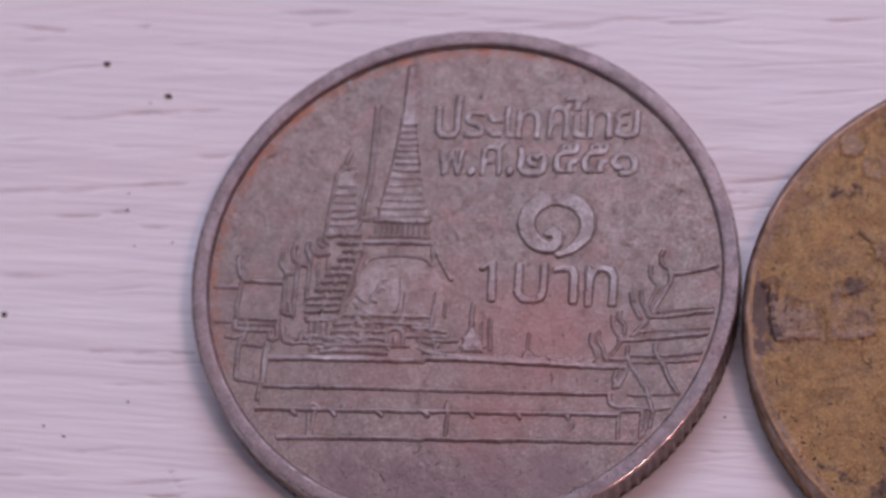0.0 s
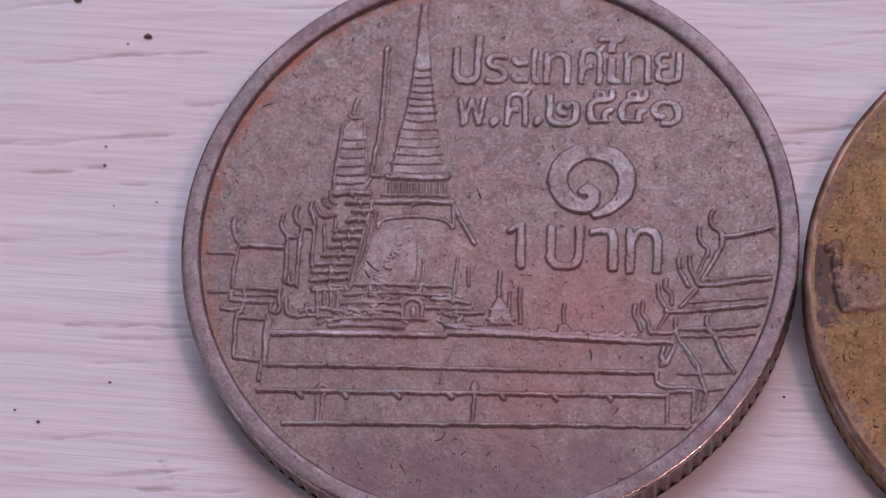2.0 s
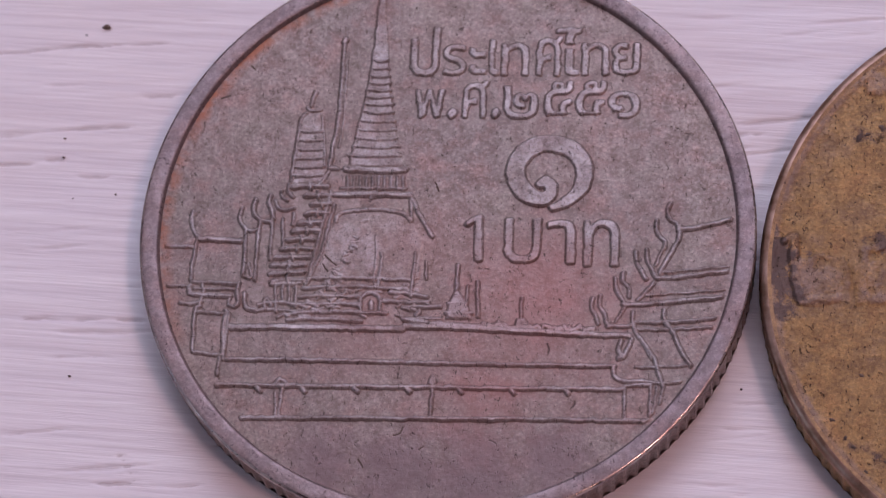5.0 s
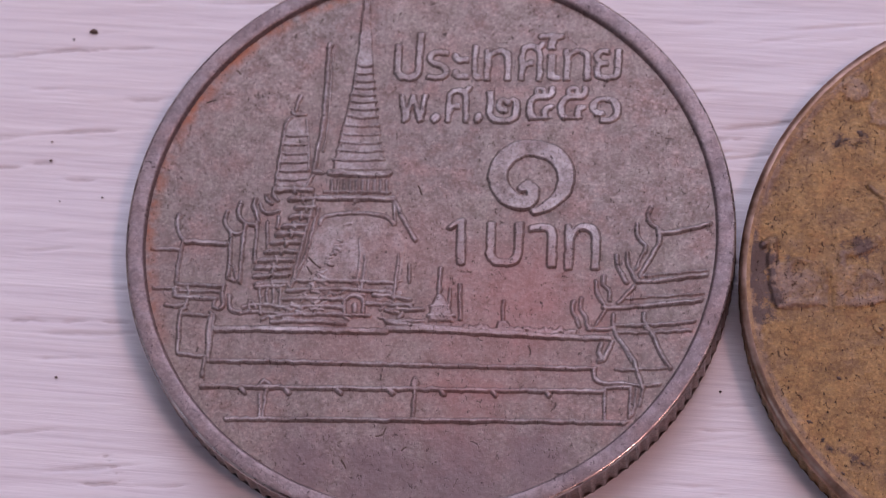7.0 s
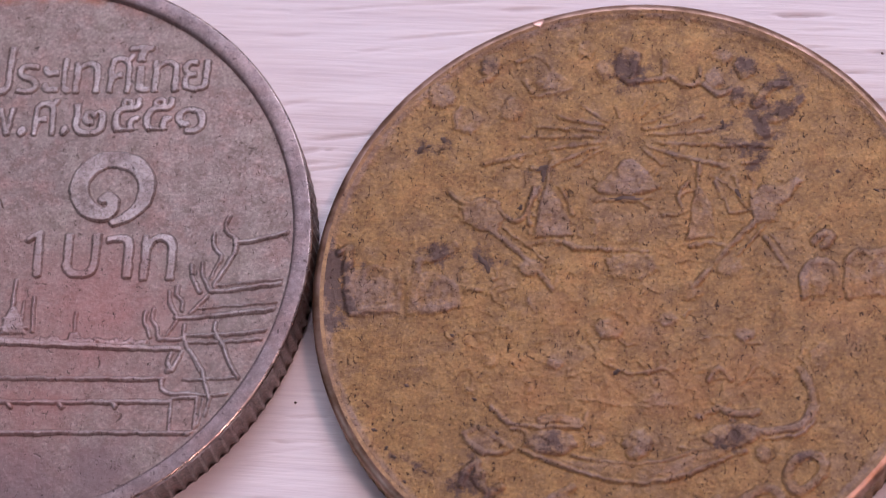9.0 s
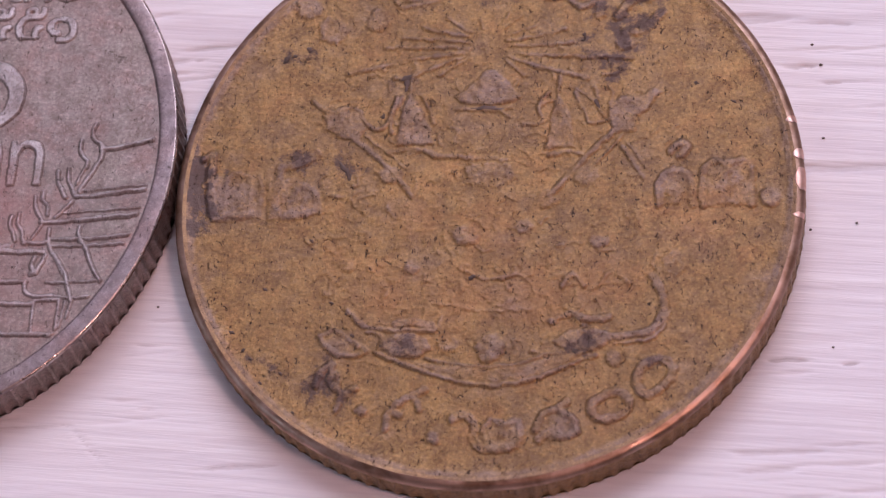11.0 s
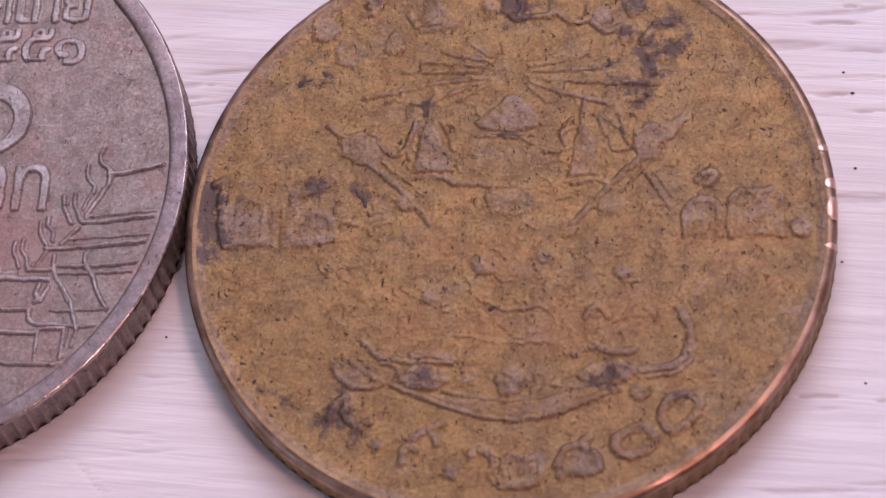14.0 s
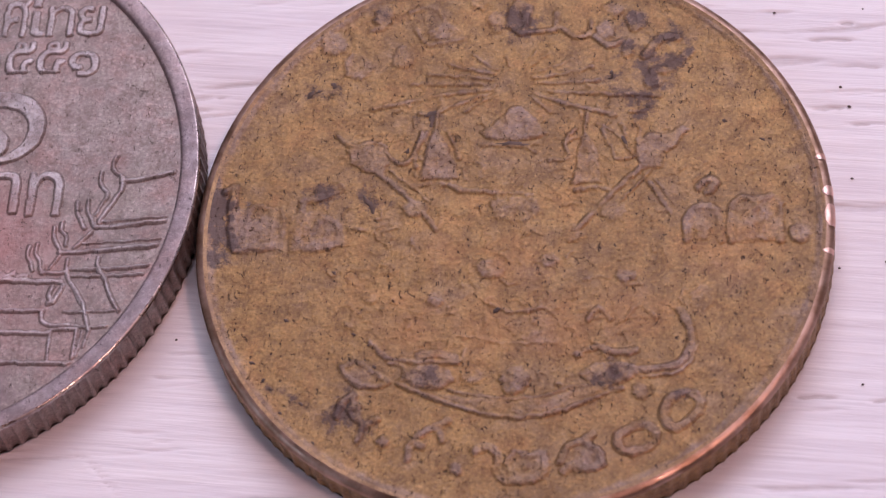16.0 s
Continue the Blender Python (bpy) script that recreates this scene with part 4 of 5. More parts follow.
line(A, "roof_ridge", 0.09, 0.09, (6.55, -2.23), (7.73, -2.13), (9.16, -2.02))
line(A, "roof_horn", 0.14, 0.15, (4.87, -2.35), (4.84, -2.69), (4.98, -2.96), (5.06, -3.23))
line(A, "roof_horn", 0.14, 0.15, (5.12, -2.25), (5.10, -2.57), (5.27, -2.88), (5.31, -3.15), (5.46, -3.31))
line(A, "eave", 0.15, 0.15, (5.39, -3.29), (5.93, -3.30), (6.15, -3.26))
line(A, "eave", 0.14, 0.14, (6.22, -3.16), (7.19, -3.15), (8.09, -3.09), (8.98, -2.96))
line(A, "eave", 0.12, 0.12, (6.29, -3.41), (7.56, -3.38), (8.81, -3.29))
line(A, "gable_edge", 0.11, 0.12, (5.89, -2.68), (5.74, -2.95), (5.60, -3.15))
line(A, "roof_horn", 0.15, 0.16, (6.18, -2.79), (6.17, -3.14), (6.29, -3.49), (6.51, -3.84), (6.84, -4.34), (7.02, -4.86), (7.17, -5.33))
line(A, "roof_horn", 0.15, 0.16, (7.17, -2.75), (7.20, -3.13), (7.44, -3.44), (7.67, -3.94), (7.88, -4.37), (8.10, -4.67))
line(A, "gable_edge", 0.1, 0.12, (6.44, -3.76), (6.66, -4.18), (6.77, -4.38))
line(A, "wall_line", 0.11, 0.11, (6.31, -4.68), (6.84, -4.69), (7.92, -4.60))
line(A, "wall_line", 0.16, 0.15, (5.59, -4.70), (5.63, -5.01), (5.92, -5.16), (6.49, -5.15))
line(A, "wall_line", 0.14, 0.13, (6.49, -5.17), (7.20, -5.22), (7.78, -5.17))
line(A, "wall_line", 0.12, 0.12, (5.96, -5.35), (6.14, -5.31), (6.71, -5.30), (6.78, -5.41), (6.77, -6.33))
line(A, "wall_line", 0.1, 0.1, (6.96, -5.34), (6.93, -5.81), (6.86, -6.26))
line(A, "wall_line", 0.1, 0.1, (7.17, -5.33), (7.07, -5.91))
line(A, "bush", 0.2, 0.15, (5.79, -3.84), (5.72, -4.11), (5.88, -4.35))
line(A, "bush", 0.16, 0.15, (5.72, -4.39), (5.95, -4.28), (6.15, -3.72))
# the numeral of the value
line(A, "numeral", (0.3, 0.42, 0.44, 0.46, 0.52, 0.62, 0.66, 0.66, 0.62, 0.6, 0.62, 0.6, 0.56, 0.4, 0.24), 0.2, (3.05, 1.66), (3.24, 1.74), (3.39, 1.58), (3.39, 1.30), (3.11, 1.10), (2.58, 1.33), (2.22, 1.98), (2.39, 2.66), (2.91, 3.06), (3.43, 3.10), (4.06, 2.90), (4.45, 2.32), (4.43, 1.65), (4.02, 1.10), (3.48, 0.81))
line(A, "value_one", 0.33, 0.17, (1.08, 0.43), (1.11, -0.98))
line(A, "value_one", 0.24, 0.17, (0.72, 0.23), (0.98, 0.43))
lettering(A, "ป", -1.43, -0.51, 5.62, 7.37, 0.13, 0.02)
lettering(A, "ร", -0.33, 0.40, 5.63, 6.73, 0.13, 0.02)
lettering(A, "ะ", 0.55, 1.08, 5.69, 6.61, 0.13, 0.02)
lettering(A, "เ", 1.22, 1.50, 5.63, 6.90, 0.13, 0.02)
lettering(A, "ท", 1.63, 2.50, 5.63, 6.78, 0.13, 0.02)
lettering(A, "ศ", 2.80, 3.63, 5.63, 7.03, 0.13, 0.02)
lettering(A, "ไ", 3.42, 4.24, 5.63, 7.33, 0.13, 0.02)
lettering(A, "ท", 4.31, 5.19, 5.64, 6.78, 0.13, 0.02)
lettering(A, "ย", 5.32, 6.21, 5.64, 6.78, 0.13, 0.02)
lettering(A, "พ", -1.20, -0.27, 4.07, 5.06, 0.13, 0.02)
lettering(A, ".", -0.12, 0.17, 4.05, 4.38, 0.13, 0.02)
lettering(A, "ศ", 0.40, 1.19, 4.08, 5.38, 0.13, 0.02)
lettering(A, ".", 1.35, 1.60, 4.06, 4.38, 0.13, 0.02)
lettering(A, "๒", 1.77, 2.85, 4.04, 5.19, 0.13, 0.02)
lettering(A, "๕", 3.10, 4.04, 4.06, 5.38, 0.13, 0.02)
lettering(A, "๕", 4.16, 5.17, 4.07, 5.39, 0.13, 0.02)
lettering(A, "๑", 5.23, 6.23, 4.07, 5.00, 0.13, 0.02)
lettering(A, "บ", 1.95, 3.12, -1.11, 0.40, 0.17, 0.02)
lettering(A, "า", 3.34, 4.23, -1.14, 0.37, 0.17, 0.02)
lettering(A, "ท", 4.55, 5.65, -1.19, 0.38, 0.17, 0.02)
# small scratches and grime on the nickel
line(A, "scratch", 0.045, 0.02, (-3.96, -0.90), (-3.72, -1.14), (-3.49, -1.29))
line(A, "scratch", 0.045, 0.02, (-4.01, -1.22), (-3.82, -1.46))
line(A, "scratch", 0.045, 0.02, (-0.44, 1.72), (-0.30, 1.40))
line(A, "scratch", 0.045, 0.02, (-1.09, -6.81), (-1.14, -7.00), (-1.39, -7.08))
line(A, "scratch", 0.045, 0.02, (-5.30, -8.05), (-5.09, -7.93))
line(A, "scratch", 0.045, 0.02, (-2.47, -7.93), (-2.30, -8.16))
line(A, "scratch", 0.045, 0.02, (-0.43, -7.43), (-0.53, -7.52))
line(A, "scratch", 0.045, 0.02, (-7.78, 4.75), (-7.51, 4.85))
line(A, "scratch", 0.045, 0.02, (-6.86, 5.96), (-6.70, 5.82))
# the crest on the bronze coin: the rays
line(B, "ray", 0.24, 0.07, (-0.66, 5.07), (-2.01, 4.96), (-3.32, 4.71), (-4.53, 4.51))
line(B, "ray", 0.2, 0.07, (-0.57, 5.20), (-1.65, 5.30), (-3.29, 5.40))
line(B, "ray", 0.16, 0.07, (-0.57, 5.43), (-1.65, 5.60), (-2.78, 5.72))
line(B, "ray", 0.16, 0.07, (-0.61, 5.68), (-1.66, 5.92), (-2.08, 6.08))
line(B, "ray", 0.14, 0.07, (-0.53, 5.81), (-1.01, 6.16), (-1.29, 6.41))
line(B, "ray", 0.2, 0.07, (-0.60, 4.94), (-1.45, 4.67), (-2.33, 4.32))
line(B, "ray", 0.16, 0.07, (-0.52, 4.83), (-1.17, 4.49), (-1.54, 4.25))
line(B, "ray", 0.16, 0.07, (0.40, 5.76), (0.86, 6.10), (1.19, 6.33))
line(B, "ray", 0.18, 0.07, (0.50, 5.59), (1.15, 5.77), (1.93, 6.07))
line(B, "ray", 0.2, 0.07, (0.68, 5.43), (1.52, 5.51), (2.58, 5.77))
line(B, "ray", 0.2, 0.07, (0.78, 5.21), (1.70, 5.21), (2.81, 5.25))
line(B, "ray", 0.22, 0.07, (0.82, 4.94), (1.89, 4.84), (3.46, 4.65))
line(B, "ray", 0.22, 0.07, (0.73, 4.82), (1.61, 4.45), (2.35, 4.21), (3.27, 3.90))
line(B, "ray", 0.16, 0.07, (0.64, 4.69), (1.06, 4.27), (1.24, 4.14))
line(B, "ray", 0.14, 0.07, (-0.11, 5.92), (-0.21, 6.30))
line(B, "ray", 0.14, 0.07, (0.40, 5.89), (0.72, 6.41))
line(B, "ray", 0.22, 0.08, (3.43, 4.71), (4.16, 4.62), (4.70, 4.54))
# crown, umbrellas and emblems
plate(B, "crown", 0.1, (-0.01, 4.43), (0.37, 4.36), (0.69, 3.87), (1.11, 3.33), (0.79, 3.14), (-0.69, 3.16), (-1.10, 3.44), (-0.55, 3.83), (-0.23, 4.13))
line(B, "crown_base", 0.2, 0.09, (-0.78, 3.32), (0.05, 3.13), (1.06, 3.33))
line(B, "canopy_edge", 0.24, 0.09, (-1.70, 1.38), (-0.60, 1.24), (0.62, 1.10))
line(B, "canopy_edge", 0.18, 0.06, (-0.98, 3.00), (-0.12, 2.93), (0.80, 2.94))
plate(B, "emblem_lump", 0.09, (-0.72, 0.89), (-0.11, 1.07), (0.81, 0.96), (0.93, 0.40), (0.38, 0.08), (-0.47, 0.19))
plate(B, "umbrella", 0.1, (-2.48, 3.78), (-2.16, 3.12), (-1.84, 2.47), (-1.73, 1.77), (-2.94, 1.75), (-2.85, 2.45), (-2.71, 3.15))
line(B, "umbrella_side", 0.18, 0.1, (-2.72, 3.53), (-3.06, 2.95), (-3.09, 2.25))
line(B, "umbrella_side", 0.16, 0.09, (-2.10, 3.48), (-1.85, 3.04), (-1.72, 2.54))
line(B, "umbrella_base", 0.24, 0.09, (-3.15, 1.55), (-2.44, 1.63), (-1.75, 1.46))
line(B, "umbrella_tip", 0.18, 0.09, (-2.48, 3.78), (-2.42, 4.32), (-2.30, 4.48))
line(B, "umbrella_tip", 0.18, 0.09, (-2.98, 4.26), (-2.61, 4.14))
line(B, "scroll", 0.2, 0.12, (-5.65, 3.50), (-5.07, 3.08), (-4.58, 3.24), (-4.14, 3.08), (-3.95, 2.69), (-3.59, 2.39), (-3.26, 2.51), (-3.06, 3.03), (-2.91, 3.51))
plate(B, "emblem_lump", 0.1, (-5.32, 2.99), (-4.71, 3.25), (-4.14, 3.01), (-3.96, 2.43), (-4.11, 1.95), (-4.67, 2.11), (-5.18, 2.49))
line(B, "crossed_staff", 0.22, 0.09, (-4.30, 2.10), (-3.42, 1.29), (-2.91, 0.71), (-2.41, -0.07))
line(B, "crossed_staff", 0.14, 0.07, (-3.93, 2.15), (-3.05, 1.41), (-2.67, 0.98))
plate(B, "emblem_lump", 0.08, (-2.57, 0.69), (-2.73, 0.51), (-2.96, 0.42), (-3.26, 0.46), (-3.46, 0.65), (-3.50, 0.85), (-3.27, 0.94), (-2.98, 1.05), (-2.72, 0.88))
plate(B, "emblem_lump", 0.07, (0.07, 1.27), (0.09, 1.09), (-0.17, 1.06), (-0.44, 1.10), (-0.59, 1.21), (-0.62, 1.39), (-0.40, 1.47), (-0.17, 1.55), (0.07, 1.41))
plate(B, "umbrella", 0.1, (2.32, 3.40), (2.68, 2.82), (2.80, 2.12), (2.85, 1.42), (1.88, 1.39), (2.01, 2.15), (2.13, 2.85))
line(B, "umbrella_side", 0.18, 0.1, (2.01, 3.42), (1.70, 2.94), (1.80, 2.37), (1.21, 2.33))
line(B, "umbrella_side", 0.18, 0.1, (2.87, 3.38), (3.17, 2.66), (3.35, 2.26), (3.90, 2.32))
line(B, "umbrella_tip", 0.16, 0.09, (2.32, 3.47), (2.39, 4.00))
line(B, "umbrella_base", 0.22, 0.09, (2.00, 1.18), (2.55, 1.27), (3.15, 1.13))
line(B, "mantle_edge", 0.14, 0.09, (2.93, 3.51), (3.42, 3.07), (3.80, 2.49))
plate(B, "emblem_lump", 0.11, (3.93, 2.97), (4.34, 3.19), (4.88, 3.11), (5.44, 3.42), (5.62, 3.30), (5.24, 2.67), (4.87, 2.41), (4.74, 1.91), (4.19, 1.84), (3.92, 2.27))
line(B, "crossed_staff", 0.26, 0.1, (4.07, 1.92), (3.46, 1.32), (2.91, 0.73), (2.18, -0.06), (2.00, -0.26))
line(B, "crossed_staff", 0.14, 0.08, (4.37, 1.76), (3.64, 0.97), (3.15, 0.44))
plate(B, "emblem_lump", 0.09, (3.65, 0.35), (3.55, 0.14), (3.27, 0.00), (3.03, 0.08), (2.80, 0.25), (2.83, 0.51), (3.02, 0.67), (3.28, 0.69), (3.52, 0.62))
plate(B, "emblem_lump", 0.07, (2.34, -0.41), (2.17, -0.60), (1.99, -0.71), (1.75, -0.71), (1.59, -0.47), (1.58, -0.28), (1.75, -0.07), (2.00, -0.05), (2.18, -0.24))
line(B, "mantle_edge", 0.2, 0.09, (4.37, 1.35), (4.72, 0.78), (5.01, 0.22))
line(B, "mantle_edge", 0.14, 0.06, (4.55, 1.48), (4.90, 0.91), (5.20, 0.49))
# the worn middle of the crest
plate(B, "emblem_lump", 0.09, (-0.22, -1.55), (-0.26, -1.82), (-0.55, -1.86), (-0.87, -1.82), (-1.06, -1.63), (-1.10, -1.37), (-0.88, -1.15), (-0.56, -1.15), (-0.25, -1.34))
line(B, "smile_line", 0.18, 0.09, (-0.62, -2.78), (-0.08, -3.03), (0.51, -3.05), (1.01, -2.94))
plate(B, "emblem_lump", 0.08, (1.51, -1.29), (1.45, -1.45), (1.25, -1.51), (1.06, -1.51), (0.91, -1.36), (0.95, -1.17), (1.09, -1.05), (1.27, -1.04), (1.45, -1.09))
plate(B, "emblem_lump", 0.08, (3.91, -1.92), (3.84, -2.08), (3.61, -2.16), (3.39, -2.08), (3.23, -1.97), (3.28, -1.81), (3.38, -1.69), (3.63, -1.72), (3.86, -1.78))
plate(B, "emblem_lump", 0.06, (6.30, -2.82), (6.25, -3.06), (6.01, -3.28), (5.74, -3.17), (5.50, -2.95), (5.55, -2.66), (5.79, -2.39), (6.04, -2.31), (6.25, -2.53))
line(B, "peak", 0.24, 0.1, (2.40, -3.40), (2.73, -3.02), (3.11, -3.41))
line(B, "peak", 0.24, 0.1, (3.56, -3.42), (4.04, -2.97), (4.52, -3.43))
plate(B, "peak", 0.07, (3.64, -3.43), (4.03, -3.13), (4.47, -3.46))
plate(B, "peak", 0.06, (2.49, -3.43), (2.73, -3.15), (3.01, -3.43))
line(B, "terrace_line", 0.2, 0.05, (-1.63, -3.83), (0.16, -4.16), (1.46, -4.14))
line(B, "terrace_line", 0.18, 0.05, (0.38, -3.97), (1.45, -4.14), (2.39, -3.88))
plate(B, "emblem_lump", 0.06, (-4.72, -3.31), (-4.78, -3.44), (-4.95, -3.53), (-5.13, -3.48), (-5.23, -3.38), (-5.22, -3.23), (-5.16, -3.12), (-4.96, -3.11), (-4.77, -3.17))
plate(B, "emblem_lump", 0.06, (-4.43, -2.86), (-4.49, -3.00), (-4.67, -3.07), (-4.86, -3.05), (-4.93, -2.91), (-5.00, -2.77), (-4.85, -2.67), (-4.68, -2.64), (-4.53, -2.71))
plate(B, "emblem_lump", 0.06, (-4.21, -2.40), (-4.22, -2.52), (-4.37, -2.63), (-4.54, -2.58), (-4.65, -2.44), (-4.64, -2.30), (-4.58, -2.17), (-4.39, -2.20), (-4.23, -2.24))
plate(B, "emblem_lump", 0.06, (-3.56, -1.41), (-3.62, -1.54), (-3.79, -1.63), (-3.99, -1.56), (-4.09, -1.47), (-4.09, -1.31), (-3.98, -1.19), (-3.80, -1.22), (-3.67, -1.26))
plate(B, "emblem_lump", 0.06, (1.03, -3.93), (0.99, -4.08), (0.86, -4.15), (0.69, -4.11), (0.56, -3.98), (0.59, -3.86), (0.67, -3.76), (0.85, -3.76), (1.04, -3.78))
plate(B, "emblem_lump", 0.06, (-2.08, -2.62), (-2.17, -2.72), (-2.32, -2.81), (-2.51, -2.77), (-2.60, -2.68), (-2.65, -2.53), (-2.50, -2.40), (-2.33, -2.40), (-2.16, -2.50))
# the ribbon with its knots
line(B, "ribbon_end", 0.24, 0.11, (-5.20, -4.77), (-4.72, -4.63), (-4.26, -4.99), (-3.75, -5.35))
line(B, "ribbon_end", 0.22, 0.11, (-5.17, -4.88), (-4.82, -5.31), (-4.28, -5.50), (-3.75, -5.40))
plate(B, "ribbon_end", 0.06, (-5.14, -4.78), (-4.72, -4.66), (-3.99, -5.25), (-4.28, -5.46), (-4.88, -5.26))
line(B, "ribbon_edge", 0.2, 0.1, (-4.36, -3.92), (-4.01, -4.37), (-3.53, -4.61), (-2.57, -4.71), (-1.62, -4.78))
line(B, "ribbon_fold", 0.4, 0.1, (-2.81, -4.47), (-2.22, -4.44), (-1.74, -4.61))
line(B, "ribbon_edge", 0.14, 0.08, (-3.76, -4.73), (-3.28, -4.84), (-3.33, -5.31))
plate(B, "ribbon_knot", 0.11, (-3.25, -5.02), (-2.81, -4.80), (-2.21, -4.86), (-1.85, -5.03), (-1.73, -5.40), (-2.20, -5.66), (-2.91, -5.59), (-3.27, -5.34))
line(B, "ribbon_edge", 0.18, 0.12, (-3.45, -5.44), (-2.55, -5.86), (-1.60, -6.24), (-0.53, -6.57), (0.41, -6.68), (1.34, -6.54), (2.40, -6.19), (3.45, -5.78))
line(B, "ribbon_edge", 0.16, 0.1, (-1.84, -5.68), (-1.13, -5.87), (-0.07, -6.05), (0.99, -5.99), (1.93, -5.72), (2.99, -5.59))
plate(B, "ribbon", 0.06, (-2.31, -5.79), (-0.89, -5.97), (0.05, -6.11), (0.99, -6.04), (2.05, -5.77), (3.10, -5.65), (2.63, -6.01), (1.46, -6.44), (0.41, -6.61), (-0.65, -6.47), (-1.72, -6.12))
plate(B, "seal", 0.13, (0.62, -5.42), (0.62, -5.63), (0.38, -5.79), (0.14, -5.92), (-0.13, -5.83), (-0.22, -5.65), (-0.33, -5.38), (-0.21, -5.14), (-0.07, -5.06), (0.14, -4.95), (0.34, -4.94), (0.49, -5.16))
plate(B, "ribbon_fold", 0.06, (-0.72, -5.24), (-0.80, -5.39), (-1.05, -5.51), (-1.37, -5.47), (-1.50, -5.28), (-1.53, -5.11), (-1.34, -4.99), (-1.08, -4.93), (-0.80, -5.08))
line(B, "ribbon_fold", 0.3, 0.11, (2.09, -4.60), (2.63, -4.39), (3.27, -4.57), (3.86, -4.54))
plate(B, "ribbon_knot", 0.11, (2.03, -5.25), (2.62, -4.91), (3.39, -4.88), (3.91, -5.06), (3.96, -5.34), (3.32, -5.68), (2.62, -5.62))
line(B, "ribbon_end", 0.34, 0.1, (4.03, -5.19), (4.73, -5.14), (5.26, -4.94), (5.56, -4.43), (5.52, -3.78), (5.26, -3.24))
line(B, "ribbon_edge", 0.12, 0.09, (4.02, -5.41), (4.96, -5.36), (5.49, -5.01), (5.74, -4.44))
plate(B, "ribbon_fold", 0.08, (4.26, -5.94), (4.21, -6.10), (4.05, -6.23), (3.90, -6.13), (3.78, -6.00), (3.81, -5.82), (3.90, -5.68), (4.07, -5.68), (4.19, -5.73))
line(B, "ribbon_edge", 0.14, 0.08, (1.44, -5.58), (2.15, -5.73), (3.08, -5.70))
# the value in worn block figures
line(B, "figure_two", 0.36, 0.13, (-8.89, 1.73), (-8.94, 0.98), (-8.91, 0.21), (-8.81, -0.44))
line(B, "figure_two", 0.24, 0.12, (-9.23, 1.58), (-8.94, 1.76))
line(B, "figure_two", 0.34, 0.12, (-8.80, -0.47), (-8.04, -0.45), (-7.33, -0.45))
line(B, "figure_two", 0.26, 0.11, (-8.43, -0.02), (-8.38, 0.93), (-7.79, 0.93), (-7.64, 0.37), (-7.74, -0.18), (-8.18, -0.19))
line(B, "figure_two", 0.26, 0.11, (-7.36, 0.91), (-7.25, 0.21), (-7.30, -0.45))
plate(B, "figure_two", 0.075, (-8.85, 0.97), (-7.30, 1.02), (-7.17, -0.65), (-8.82, -0.60))
line(B, "figure_five", 0.42, 0.12, (-6.63, 1.18), (-6.07, 1.32), (-5.50, 1.63))
line(B, "figure_five", 0.34, 0.11, (-6.62, 1.15), (-6.75, 0.46), (-6.75, -0.29), (-6.19, -0.55), (-5.43, -0.45))
line(B, "figure_five", 0.32, 0.11, (-5.40, -0.35), (-5.54, 0.27), (-6.04, 0.50), (-6.27, 0.03))
plate(B, "figure_five", 0.075, (-7.07, 0.62), (-6.24, 0.86), (-5.46, 0.44), (-5.33, -0.49), (-6.06, -0.69), (-7.02, -0.65))
line(B, "letter_so", 0.34, 0.11, (5.53, -0.75), (5.50, -0.01), (5.91, 0.43), (6.48, 0.16), (6.50, -0.77))
line(B, "letter_so", 0.3, 0.11, (5.84, -0.29), (6.20, -0.24), (6.01, -0.64))
line(B, "letter_so", 0.34, 0.12, (5.87, 1.11), (6.18, 1.40), (6.44, 1.23), (6.19, 0.96))
plate(B, "letter_so", 0.07, (5.43, 0.20), (6.04, 0.52), (6.63, 0.29), (6.62, -0.85), (5.43, -0.83))
line(B, "letter_to", 0.3, 0.11, (6.86, -0.81), (6.89, 0.27), (7.24, 0.67), (7.65, 0.51), (7.52, -0.03))
line(B, "letter_to", 0.3, 0.11, (7.71, 0.58), (8.26, 0.69), (8.42, 0.21), (8.38, -0.85))
plate(B, "letter_to", 0.07, (6.78, 0.48), (7.60, 0.79), (8.49, 0.61), (8.52, -0.88), (6.76, -0.86))
plate(B, "full_stop", 0.11, (9.37, -0.62), (9.27, -0.81), (9.05, -0.98), (8.79, -0.92), (8.67, -0.70), (8.68, -0.47), (8.86, -0.25), (9.09, -0.30), (9.28, -0.38))
# the date round the foot
line(B, "letter_pho", 0.3, 0.12, (-5.32, -6.43), (-5.10, -5.92), (-4.81, -5.81), (-4.85, -6.26), (-4.66, -6.59))
line(B, "letter_pho", 0.3, 0.12, (-4.68, -6.13), (-4.52, -6.72), (-4.07, -6.61))
line(B, "letter_pho", 0.28, 0.11, (-4.64, -7.29), (-4.51, -6.85), (-4.30, -6.79))
plate(B, "full_stop", 0.12, (-3.70, -7.39), (-3.70, -7.51), (-3.82, -7.55), (-3.93, -7.54), (-4.01, -7.44), (-4.05, -7.32), (-3.96, -7.20), (-3.82, -7.18), (-3.72, -7.25))
line(B, "letter_so", 0.3, 0.11, (-3.10, -7.92), (-2.99, -7.47), (-2.63, -7.55))
line(B, "letter_so", 0.3, 0.11, (-2.87, -7.29), (-2.47, -6.98), (-2.12, -6.87), (-1.88, -6.71))
line(B, "letter_so", 0.26, 0.1, (-2.17, -6.99), (-2.05, -7.38))
